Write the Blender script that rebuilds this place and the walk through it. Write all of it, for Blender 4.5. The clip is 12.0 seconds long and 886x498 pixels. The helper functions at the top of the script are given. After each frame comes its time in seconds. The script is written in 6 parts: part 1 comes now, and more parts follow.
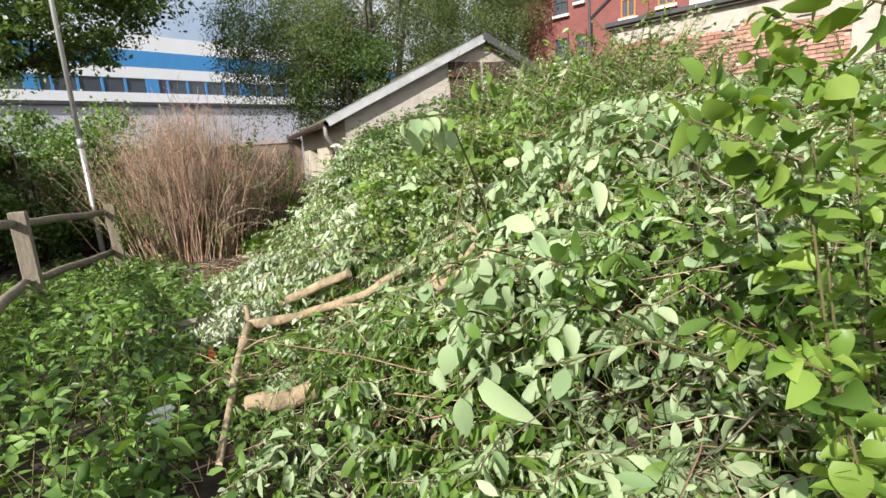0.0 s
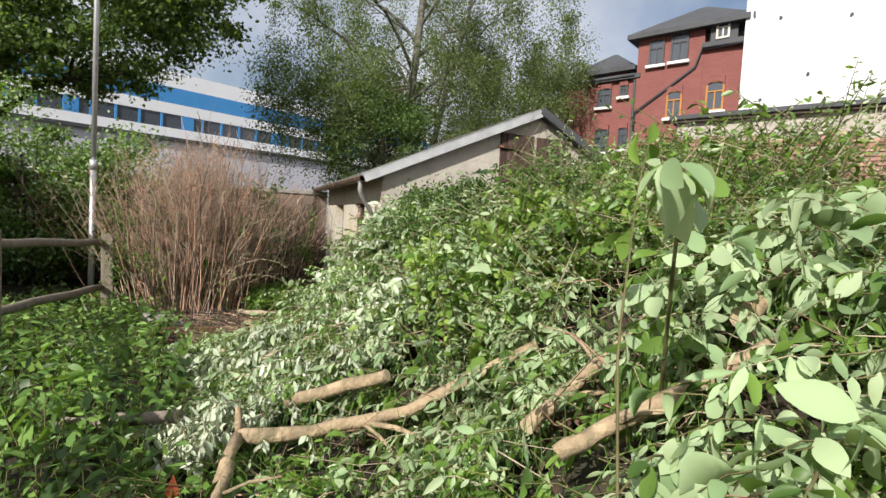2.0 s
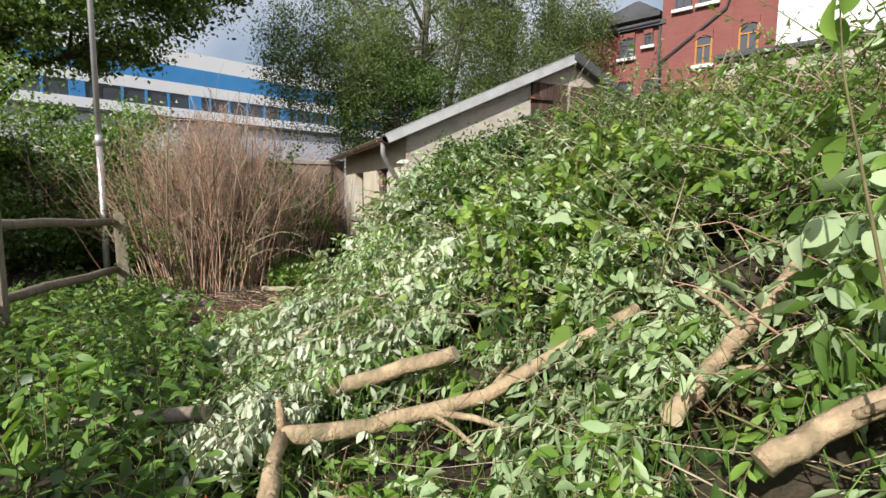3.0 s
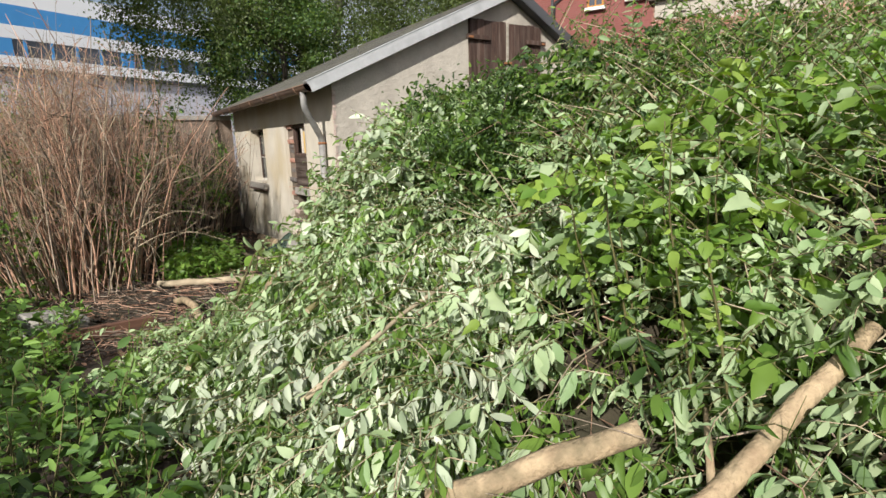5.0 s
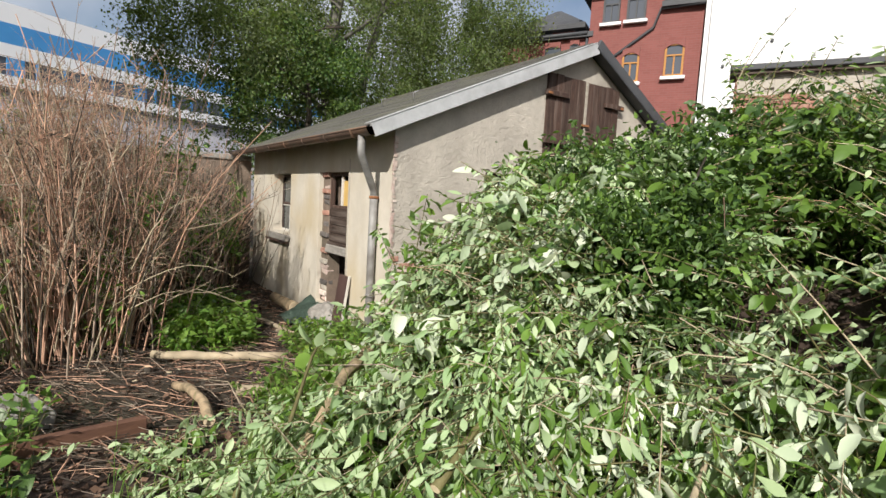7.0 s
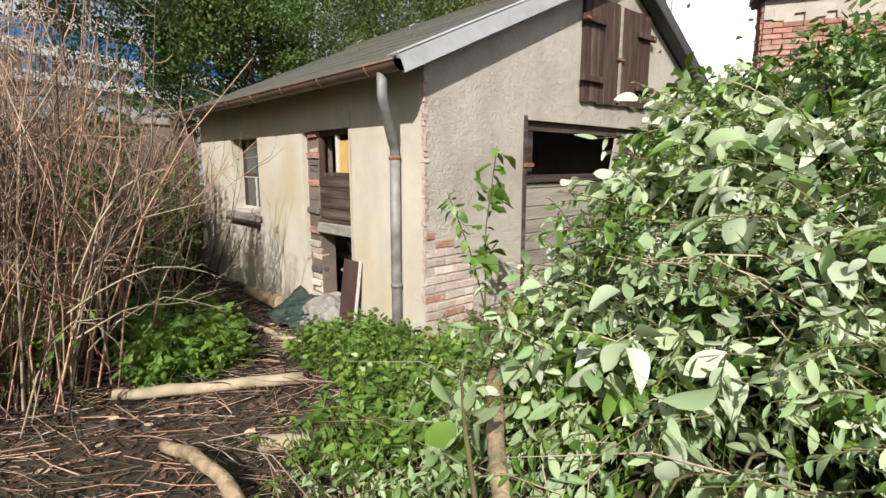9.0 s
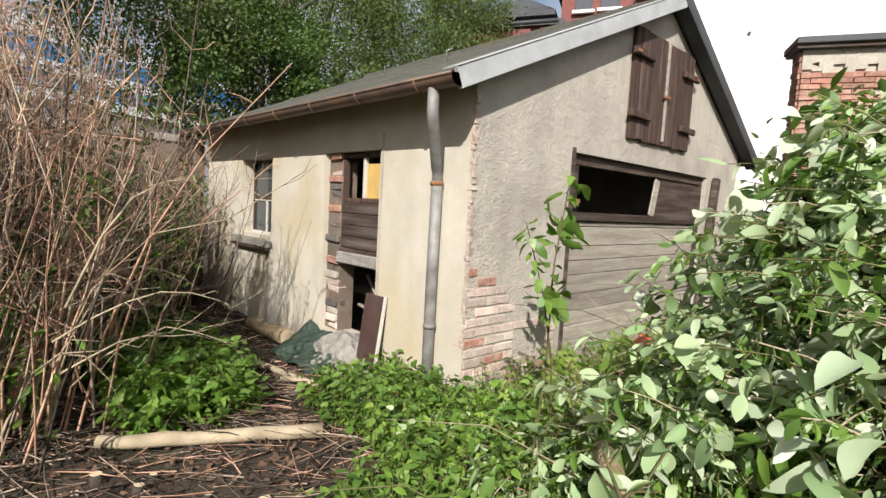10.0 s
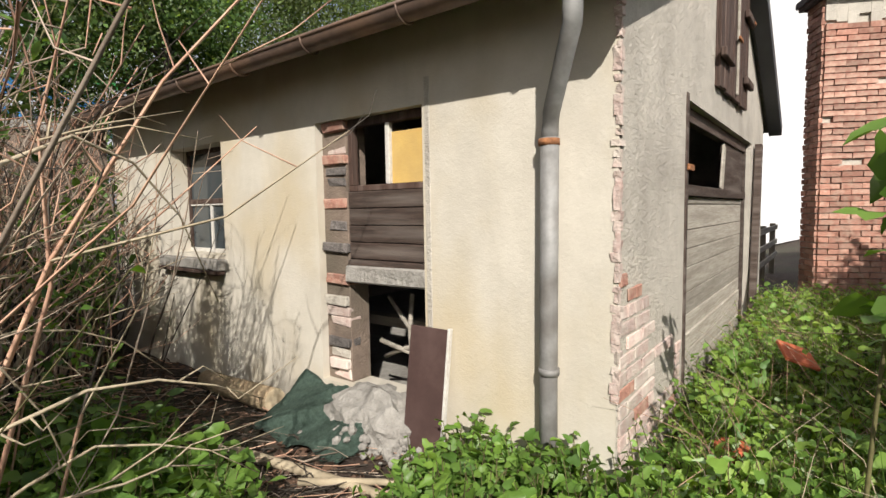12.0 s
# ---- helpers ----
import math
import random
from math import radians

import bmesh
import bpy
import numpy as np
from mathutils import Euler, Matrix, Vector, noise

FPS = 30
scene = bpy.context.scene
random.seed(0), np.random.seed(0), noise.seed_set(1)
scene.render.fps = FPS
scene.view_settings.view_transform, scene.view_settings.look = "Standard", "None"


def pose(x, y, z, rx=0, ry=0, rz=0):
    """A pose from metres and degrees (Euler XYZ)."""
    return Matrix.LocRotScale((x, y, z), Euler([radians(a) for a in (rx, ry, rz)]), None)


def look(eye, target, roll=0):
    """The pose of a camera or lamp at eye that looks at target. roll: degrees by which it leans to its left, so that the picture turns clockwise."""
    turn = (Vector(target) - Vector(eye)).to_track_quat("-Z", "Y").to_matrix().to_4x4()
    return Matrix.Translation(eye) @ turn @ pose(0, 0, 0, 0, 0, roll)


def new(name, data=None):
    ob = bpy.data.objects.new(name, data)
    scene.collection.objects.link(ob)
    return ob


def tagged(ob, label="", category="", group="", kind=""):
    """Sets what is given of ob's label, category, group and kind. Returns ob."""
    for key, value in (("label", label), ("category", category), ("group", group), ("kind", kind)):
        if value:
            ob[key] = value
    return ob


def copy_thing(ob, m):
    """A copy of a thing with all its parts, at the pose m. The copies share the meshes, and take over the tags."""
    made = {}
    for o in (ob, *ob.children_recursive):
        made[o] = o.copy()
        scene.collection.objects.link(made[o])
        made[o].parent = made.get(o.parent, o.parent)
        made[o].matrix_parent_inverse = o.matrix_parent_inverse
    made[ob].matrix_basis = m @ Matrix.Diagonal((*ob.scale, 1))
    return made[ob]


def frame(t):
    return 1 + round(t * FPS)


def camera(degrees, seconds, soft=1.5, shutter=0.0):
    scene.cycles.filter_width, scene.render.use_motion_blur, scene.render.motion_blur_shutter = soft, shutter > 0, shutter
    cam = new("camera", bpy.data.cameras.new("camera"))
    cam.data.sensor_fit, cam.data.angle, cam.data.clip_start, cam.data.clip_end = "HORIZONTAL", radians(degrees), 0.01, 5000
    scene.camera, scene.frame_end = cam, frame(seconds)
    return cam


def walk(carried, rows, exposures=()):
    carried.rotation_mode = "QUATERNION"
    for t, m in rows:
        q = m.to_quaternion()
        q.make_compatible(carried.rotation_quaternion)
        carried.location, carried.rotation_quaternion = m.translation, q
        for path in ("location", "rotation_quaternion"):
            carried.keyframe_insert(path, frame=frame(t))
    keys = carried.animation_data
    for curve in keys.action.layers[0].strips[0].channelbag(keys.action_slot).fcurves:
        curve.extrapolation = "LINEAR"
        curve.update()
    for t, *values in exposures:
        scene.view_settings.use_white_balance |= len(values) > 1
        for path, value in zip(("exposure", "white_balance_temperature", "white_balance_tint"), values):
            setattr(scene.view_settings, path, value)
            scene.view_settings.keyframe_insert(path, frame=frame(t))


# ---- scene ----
cam = camera(81.8, 12.0)
PATH = [
    (0, (0.033, 0.23, 1.773), (0.776, 2.048, 1.394), -4.4),
    (0.5, (0.098, 0.363, 1.655), (0.645, 2.26, 1.336), -3.3),
    (1, (0.154, 0.601, 1.767), (0.565, 2.534, 1.46), -4.7),
    (1.5, (0.004, 1.18, 1.864), (0.698, 3.048, 1.694), -0.4),
    (2, (0.016, 1.46, 1.767), (0.756, 3.315, 1.662), 3.3),
    (2.5, (-0.038, 1.713, 1.675), (0.634, 3.594, 1.572), 5.4),
    (3, (-0.036, 2.114, 1.613), (0.652, 3.979, 1.393), 0.5),
    (3.2, (-0.063, 2.149, 1.629), (0.65, 3.999, 1.367), -0.7),
    (4.8, (-0.365, 3.388, 1.642), (0.764, 4.993, 1.256), -2.3),
    (5, (-0.414, 3.524, 1.722), (0.67, 5.154, 1.309), -1.7),
    (5.5, (-0.609, 3.674, 1.791), (0.328, 5.414, 1.484), -0.1),
    (6, (-0.75, 4.064, 1.82), (0.201, 5.815, 1.645), -2.3),
    (6.5, (-0.547, 4.619, 1.721), (0.536, 6.291, 1.542), -1.1),
    (7, (-0.467, 5.081, 1.754), (0.672, 6.714, 1.564), 3.3),
    (7.5, (-0.574, 5.581, 1.757), (0.629, 7.178, 1.683), 1.1),
    (7.7, (-0.592, 5.772, 1.798), (0.585, 7.384, 1.671), -0.6),
    (9.3, (-0.497, 6.834, 1.658), (0.851, 8.274, 1.331), 0.8),
    (9.5, (-0.519, 6.938, 1.654), (0.843, 8.368, 1.338), 1.6),
    (10, (-0.496, 7.309, 1.58), (0.863, 8.766, 1.408), 3.1),
    (10.5, (-0.393, 7.774, 1.568), (0.964, 9.242, 1.5), 1.6),
    (11, (-0.456, 8.33, 1.504), (0.931, 9.769, 1.45), -0.8),
    (11.5, (-0.353, 8.733, 1.442), (1.124, 10.082, 1.428), -1.9),
    (12, (-0.114, 9.169, 1.419), (1.466, 10.386, 1.271), -0.9),
]
walk(cam, [(t, look(eye, target, roll)) for t, eye, target, roll in PATH], [(0.0, 0.85), (1.0, 0.92), (1.6, 0.58), (3.0, 0.6), (5.5, 0.52), (7.5, 0.5), (10.0, 0.64), (12.0, 0.58)])

# ---- light ----
SUN = Vector((0.84, 0.70, -0.74)).normalized()
sun = new("sun", bpy.data.lights.new("sun", "SUN"))
sun.data.energy, sun.data.angle, sun.data.color = 4.4, radians(0.6), (1.0, 0.95, 0.87)
sun.matrix_world = look((0, 0, 30), Vector((0, 0, 30)) + SUN)
world = bpy.data.worlds.new("sky")
scene.world = world
world.use_nodes = True
wn = world.node_tree.nodes
sky = wn.new("ShaderNodeTexSky")
sky.sky_type, sky.sun_disc = "NISHITA", False
sky.sun_elevation, sky.sun_rotation = math.asin(-SUN.z), math.atan2(-SUN.x, -SUN.y)
sky.air_density, sky.dust_density, sky.ozone_density = 1.0, 3.0, 1.0
# thin cloud veil over the blue
wtc = wn.new("ShaderNodeTexCoord")
wnoise = wn.new("ShaderNodeTexNoise")
wnoise.inputs["Scale"].default_value, wnoise.inputs["Detail"].default_value = 2.2, 6
wramp = wn.new("ShaderNodeValToRGB")
wramp.color_ramp.elements[0].position, wramp.color_ramp.elements[1].position = 0.3, 0.62
wmix = wn.new("ShaderNodeMix")
wmix.data_type = "RGBA"
wmix.inputs["B"].default_value = (6.4, 6.6, 7.2, 1)
wl = world.node_tree.links
wl.new(wtc.outputs["Generated"], wnoise.inputs["Vector"])
wl.new(wnoise.outputs["Fac"], wramp.inputs["Fac"])
wl.new(wramp.outputs["Color"], wmix.inputs["Factor"])
wl.new(sky.outputs["Color"], wmix.inputs["A"])
wl.new(wmix.outputs["Result"], wn["Background"].inputs["Color"])
wn["Background"].inputs["Strength"].default_value = 0.08

# ---- materials ----


def material(name, base, dark=None, rough=0.8, metal=0.0, scale=8.0, bump=0.2, bscale=60.0, island=0.0, stain=None, stain_scale=1.2, stain_amount=0.5, stretch=(1, 1, 1), specular=0.3, obj_random=0.0, streak=None, pits=0.0):
    """A procedural surface: two-scale colour variation, stains and fine relief."""
    m = bpy.data.materials.new(name)
    m.use_nodes = True
    n, l = m.node_tree.nodes, m.node_tree.links
    b = n["Principled BSDF"]
    b.inputs["Roughness"].default_value, b.inputs["Metallic"].default_value = rough, metal
    b.inputs["Specular IOR Level"].default_value = specular
    tc, mp = n.new("ShaderNodeTexCoord"), n.new("ShaderNodeMapping")
    mp.inputs["Scale"].default_value = stretch
    l.new(tc.outputs["Object"], mp.inputs["Vector"])
    fine = n.new("ShaderNodeTexNoise")
    fine.inputs["Scale"].default_value, fine.inputs["Detail"].default_value, fine.inputs["Roughness"].default_value = scale, 8, 0.65
    l.new(mp.outputs["Vector"], fine.inputs["Vector"])
    ramp = n.new("ShaderNodeValToRGB")
    ramp.color_ramp.elements[0].position, ramp.color_ramp.elements[1].position = 0.32, 0.68
    dark = dark or tuple(c * 0.6 for c in base)
    ramp.color_ramp.elements[0].color, ramp.color_ramp.elements[1].color = (*dark, 1), (*base, 1)
    l.new(fine.outputs["Fac"], ramp.inputs["Fac"])
    out = ramp.outputs["Color"]
    if stain:
        big = n.new("ShaderNodeTexNoise")
        big.inputs["Scale"].default_value, big.inputs["Detail"].default_value = stain_scale, 5
        l.new(mp.outputs["Vector"], big.inputs["Vector"])
        r2 = n.new("ShaderNodeMapRange")
        r2.inputs["From Min"].default_value, r2.inputs["From Max"].default_value = 0.45, 0.68
        r2.inputs["To Max"].default_value = stain_amount
        l.new(big.outputs["Fac"], r2.inputs["Value"])
        mx = n.new("ShaderNodeMix")
        mx.data_type = "RGBA"
        mx.inputs["B"].default_value = (*stain, 1)
        l.new(r2.outputs["Result"], mx.inputs["Factor"])
        l.new(out, mx.inputs["A"])
        out = mx.outputs["Result"]
    if streak:
        mp2, sn = n.new("ShaderNodeMapping"), n.new("ShaderNodeTexNoise")
        mp2.inputs["Scale"].default_value = (1, 1, 0.3)
        sn.inputs["Scale"].default_value, sn.inputs["Detail"].default_value, sn.inputs["Distortion"].default_value = 6.5, 7, 0.6
        l.new(tc.outputs["Object"], mp2.inputs["Vector"])
        l.new(mp2.outputs["Vector"], sn.inputs["Vector"])
        r3 = n.new("ShaderNodeMapRange")
        r3.inputs["From Min"].default_value, r3.inputs["From Max"].default_value, r3.inputs["To Max"].default_value = 0.50, 0.80, 0.3
        l.new(sn.outputs["Fac"], r3.inputs["Value"])
        mx2 = n.new("ShaderNodeMix")
        mx2.data_type = "RGBA"
        mx2.inputs["B"].default_value = (*streak, 1)
        l.new(r3.outputs["Result"], mx2.inputs["Factor"])
        l.new(out, mx2.inputs["A"])
        out = mx2.outputs["Result"]
    if island or obj_random:
        hsv = n.new("ShaderNodeHueSaturation")
        rnd = n.new("ShaderNodeNewGeometry").outputs["Random Per Island"] if island else n.new("ShaderNodeObjectInfo").outputs["Random"]
        mr = n.new("ShaderNodeMapRange")
        a = island or obj_random
        mr.inputs["To Min"].default_value, mr.inputs["To Max"].default_value = 1 - a, 1 + a
        l.new(rnd, mr.inputs["Value"])
        l.new(mr.outputs["Result"], hsv.inputs["Value"])
        l.new(out, hsv.inputs["Color"])
        out = hsv.outputs["Color"]
    l.new(out, b.inputs["Base Color"])
    if bump:
        bn = n.new("ShaderNodeTexNoise")
        bn.inputs["Scale"].default_value, bn.inputs["Detail"].default_value = bscale, 6
        l.new(mp.outputs["Vector"], bn.inputs["Vector"])
        bp = n.new("ShaderNodeBump")
        bp.inputs["Strength"].default_value, bp.inputs["Distance"].default_value = bump, 0.02
        l.new(bn.outputs["Fac"], bp.inputs["Height"])
        if pits:
            pn = n.new("ShaderNodeTexNoise")
            pn.inputs["Scale"].default_value, pn.inputs["Detail"].default_value, pn.inputs["Roughness"].default_value = 11, 7, 0.7
            l.new(tc.outputs["Object"], pn.inputs["Vector"])
            b2 = n.new("ShaderNodeBump")
            b2.inputs["Strength"].default_value, b2.inputs["Distance"].default_value = pits, 0.05
            l.new(pn.outputs["Fac"], b2.inputs["Height"])
            l.new(b2.outputs["Normal"], bp.inputs["Normal"])
        l.new(bp.outputs["Normal"], b.inputs["Normal"])
    return m


def leaf_material(name, light, dark, rough=0.45, through_light=0.3, spread=0.25):
    """Leaf: colour by leaf, some light shining through."""
    m = bpy.data.materials.new(name)
    m.use_nodes = True
    n, l = m.node_tree.nodes, m.node_tree.links
    b = n["Principled BSDF"]
    b.inputs["Roughness"].default_value = rough
    b.inputs["Specular IOR Level"].default_value = 0.35
    geo, ramp = n.new("ShaderNodeNewGeometry"), n.new("ShaderNodeValToRGB")
    ramp.color_ramp.elements[0].color, ramp.color_ramp.elements[1].color = (*dark, 1), (*light, 1)
    l.new(geo.outputs["Random Per Island"], ramp.inputs["Fac"])
    tc, nz = n.new("ShaderNodeTexCoord"), n.new("ShaderNodeTexNoise")
    nz.inputs["Scale"].default_value, nz.inputs["Detail"].default_value = 1.3, 4
    l.new(tc.outputs["Object"], nz.inputs["Vector"])
    mr = n.new("ShaderNodeMapRange")
    mr.inputs["From Min"].default_value, mr.inputs["From Max"].default_value = 0.3, 0.7
    mr.inputs["To Min"].default_value, mr.inputs["To Max"].default_value = 1 - spread, 1 + spread
    l.new(nz.outputs["Fac"], mr.inputs["Value"])
    hsv = n.new("ShaderNodeHueSaturation")
    l.new(mr.outputs["Result"], hsv.inputs["Value"])
    l.new(ramp.outputs["Color"], hsv.inputs["Color"])
    l.new(hsv.outputs["Color"], b.inputs["Base Color"])
    tr, mix = n.new("ShaderNodeBsdfTranslucent"), n.new("ShaderNodeMixShader")
    warm = n.new("ShaderNodeMix")
    warm.data_type, warm.blend_type = "RGBA", "MULTIPLY"
    warm.inputs["Factor"].default_value = 1.0
    warm.inputs["B"].default_value = (1.25, 1.25, 0.45, 1)
    l.new(hsv.outputs["Color"], warm.inputs["A"])
    l.new(warm.outputs["Result"], tr.inputs["Color"])
    mix.inputs["Fac"].default_value = through_light
    l.new(b.outputs["BSDF"], mix.inputs[1])
    l.new(tr.outputs["BSDF"], mix.inputs[2])
    l.new(mix.outputs["Shader"], n["Material Output"].inputs["Surface"])
    return m


def glass_material(name, tint=(0.05, 0.06, 0.065), rough=0.06):
    m = bpy.data.materials.new(name)
    m.use_nodes = True
    b = m.node_tree.nodes["Principled BSDF"]
    b.inputs["Base Color"].default_value = (*tint, 1)
    b.inputs["Roughness"].default_value, b.inputs["Specular IOR Level"].default_value = rough, 0.7
    return m


def far_brick_material(name, c1, c2, mortar, size=4.0):
    """Brick courses on surfaces that stay far off."""
    m = material(name, c1, c2, 0.85, scale=1.5, bump=0)
    n, l = m.node_tree.nodes, m.node_tree.links
    b = n["Principled BSDF"]
    tc, br = n.new("ShaderNodeTexCoord"), n.new("ShaderNodeTexBrick")
    br.inputs["Color1"].default_value, br.inputs["Color2"].default_value, br.inputs["Mortar"].default_value = (*c1, 1), (*c2, 1), (*mortar, 1)
    br.inputs["Scale"].default_value = size
    br.inputs["Brick Width"].default_value, br.inputs["Row Height"].default_value, br.inputs["Mortar Size"].default_value = 1.0, 0.32, 0.03
    sep, com = n.new("ShaderNodeSeparateXYZ"), n.new("ShaderNodeCombineXYZ")
    add = n.new("ShaderNodeMath")
    l.new(tc.outputs["Object"], sep.inputs[0])
    l.new(sep.outputs["X"], add.inputs[0])
    l.new(sep.outputs["Y"], add.inputs[1])
    l.new(add.outputs[0], com.inputs["X"])
    l.new(sep.outputs["Z"], com.inputs["Y"])
    l.new(com.outputs[0], br.inputs["Vector"])
    old = b.inputs["Base Color"].links[0].from_socket
    mx = n.new("ShaderNodeMix")
    mx.data_type = "RGBA"
    mx.inputs["Factor"].default_value = 0.55
    l.new(old, mx.inputs["A"])
    l.new(br.outputs["Color"], mx.inputs["B"])
    l.new(mx.outputs["Result"], b.inputs["Base Color"])
    return m


M_SOIL = material("leaf_litter_soil", (0.07, 0.047, 0.036), (0.025, 0.018, 0.014), 0.95, scale=7, bump=0.9, bscale=26, stain=(0.05, 0.06, 0.03), stain_scale=0.7, stain_amount=0.6)
M_CREAM = material("cream_render", (0.57, 0.525, 0.45), (0.47, 0.43, 0.365), 0.92, scale=3.0, bump=0.10, bscale=70, stain=(0.47, 0.39, 0.26), stain_scale=1.3, stain_amount=0.75, stretch=(1, 1, 0.8), streak=(0.42, 0.38, 0.31), pits=0.12)
M_GREY = material("grey_beige_render", (0.50, 0.46, 0.40), (0.42, 0.385, 0.335), 0.95, scale=9, bump=0.35, bscale=75, stain=(0.33, 0.30, 0.26), stain_scale=1.6, stain_amount=0.9, streak=(0.38, 0.34, 0.30), pits=0.55)
M_WHITE = material("white_wall_paint", (0.80, 0.80, 0.80), (0.75, 0.75, 0.76), 0.9, scale=0.5, bump=0.05, stain=(0.70, 0.71, 0.73), stain_scale=0.2, stain_amount=0.5)
M_BRICK = material("old_red_brick", (0.40, 0.215, 0.16), (0.27, 0.13, 0.10), 0.9, scale=25, bump=0.5, bscale=70, obj_random=0.3, stain=(0.45, 0.33, 0.26), stain_scale=14, stain_amount=0.6)
M_BRICK_J = material("old_red_brick_rest", (0.41, 0.215, 0.16), (0.28, 0.135, 0.10), 0.9, scale=25, bump=0.5, bscale=70, island=0.3, stain=(0.45, 0.33, 0.26), stain_scale=14, stain_amount=0.6)
M_LIMED = material("limewashed_brick", (0.60, 0.49, 0.44), (0.47, 0.33, 0.29), 0.95, scale=22, bump=0.5, obj_random=0.3, stain=(0.62, 0.56, 0.49), stain_scale=5, stain_amount=0.9)
M_MORTAR = material("lime_mortar", (0.50, 0.46, 0.40), (0.38, 0.34, 0.29), 0.97, scale=30, bump=0.8, bscale=50)
M_CHARRED = material("sooty_brick", (0.17, 0.15, 0.14), (0.07, 0.062, 0.058), 0.9, scale=18, bump=0.7, obj_random=0.3)
M_SLATE = material("bitumen_shingle", (0.115, 0.11, 0.10), (0.06, 0.058, 0.052), 0.9, scale=20, bump=0.4, bscale=120, stain=(0.12, 0.125, 0.06), stain_scale=1.6, stain_amount=0.4, obj_random=0.2)
M_ZINC = material("zinc_sheet", (0.56, 0.57, 0.58), (0.45, 0.46, 0.47), 0.5, 0.3, scale=5, bump=0.04, stain=(0.25, 0.25, 0.25), stain_scale=3, stain_amount=0.4)
M_PIPE = material("aged_zinc_pipe", (0.30, 0.295, 0.285), (0.19, 0.185, 0.18), 0.65, 0.25, scale=9, bump=0.08, stain=(0.12, 0.10, 0.085), stain_scale=5, stain_amount=0.5)
M_GUTTER = material("brown_gutter", (0.17, 0.115, 0.09), (0.10, 0.07, 0.055), 0.5, 0.25, scale=6, bump=0.08, stain=(0.22, 0.13, 0.08), stain_scale=3, stain_amount=0.6)
M_RUST = material("rust", (0.34, 0.15, 0.065), (0.18, 0.08, 0.04), 0.9, scale=30, bump=0.4)
M_DWOOD = material("dark_brown_boards", (0.085, 0.048, 0.036), (0.035, 0.022, 0.018), 0.75, scale=14, bump=0.4, bscale=40, stretch=(6, 6, 0.5), obj_random=0.25, stain=(0.17, 0.13, 0.11), stain_scale=3, stain_amount=0.45)
M_HWOOD = material("dark_brown_planks_level", (0.075, 0.05, 0.04), (0.03, 0.022, 0.018), 0.75, scale=14, bump=0.4, bscale=40, stretch=(0.6, 0.6, 8), obj_random=0.25, stain=(0.19, 0.16, 0.14), stain_scale=2, stain_amount=0.5)
M_GWOOD = material("weathered_grey_planks", (0.46, 0.42, 0.36), (0.28, 0.25, 0.21), 0.9, scale=10, bump=0.5, bscale=40, stretch=(0.5, 0.5, 8), obj_random=0.2, stain=(0.18, 0.15, 0.12), stain_scale=2, stain_amount=0.5)
M_POST = material("weathered_fence_timber", (0.30, 0.255, 0.20), (0.17, 0.14, 0.11), 0.9, scale=9, bump=0.5, bscale=40, stretch=(5, 5, 0.8), stain=(0.13, 0.12, 0.09), stain_scale=2, stain_amount=0.5)
M_CABIN = material("stained_cabin_boards", (0.15, 0.078, 0.05), (0.10, 0.05, 0.035), 0.7, scale=6, bump=0.2, stretch=(1, 1, 6), obj_random=0.1)
M_REDROOF = material("red_roof_felt", (0.24, 0.07, 0.065), (0.17, 0.05, 0.045), 0.8, scale=8, bump=0.2)
M_BLACK = material("dark_void_boards", (0.02, 0.018, 0.016), (0.008, 0.008, 0.008), 0.95, scale=3, bump=0.1)
M_GLASS = glass_material("window_glass")
M_FARGLASS = glass_material("far_window_glass", (0.07, 0.08, 0.10), 0.12)
M_WFRAME = material("flaking_white_paint", (0.62, 0.60, 0.56), (0.45, 0.42, 0.38), 0.7, scale=30, bump=0.2)
M_YELLOW = material("yellow_hardboard", (0.62, 0.42, 0.14), (0.54, 0.35, 0.11), 0.8, scale=5, bump=0.1, stain=(0.40, 0.28, 0.12), stain_scale=4, stain_amount=0.5)
M_CONC = material("rough_concrete", (0.35, 0.33, 0.30), (0.22, 0.205, 0.185), 0.95, scale=10, bump=0.8, bscale=45, stain=(0.22, 0.2, 0.18), stain_scale=2, stain_amount=0.5)
M_YARDW = material("dirty_brown_render", (0.25, 0.19, 0.15), (0.13, 0.10, 0.08), 0.95, scale=6, bump=0.5, stain=(0.09, 0.08, 0.06), stain_scale=1.5, stain_amount=0.7)
M_BARK = material("stripped_tan_bark", (0.48, 0.37, 0.235), (0.28, 0.20, 0.125), 0.85, scale=14, bump=0.7, bscale=45, stretch=(1, 1, 1), stain=(0.15, 0.125, 0.075), stain_scale=9, stain_amount=0.85)
M_DBARK = material("dark_tree_bark", (0.085, 0.07, 0.055), (0.035, 0.03, 0.025), 0.95, scale=7, bump=0.8, bscale=25)
M_BIRCHB = material("birch_bark", (0.22, 0.21, 0.19), (0.07, 0.062, 0.055), 0.9, scale=3, bump=0.4, stretch=(1, 1, 3))
M_CUT = material("fresh_cut_wood", (0.66, 0.55, 0.38), (0.55, 0.43, 0.28), 0.8, scale=20, bump=0.15)
M_PEELED = material("pale_peeled_stick", (0.50, 0.42, 0.30), (0.34, 0.27, 0.18), 0.8, scale=14, bump=0.4, stain=(0.22, 0.18, 0.12), stain_scale=7, stain_amount=0.8)
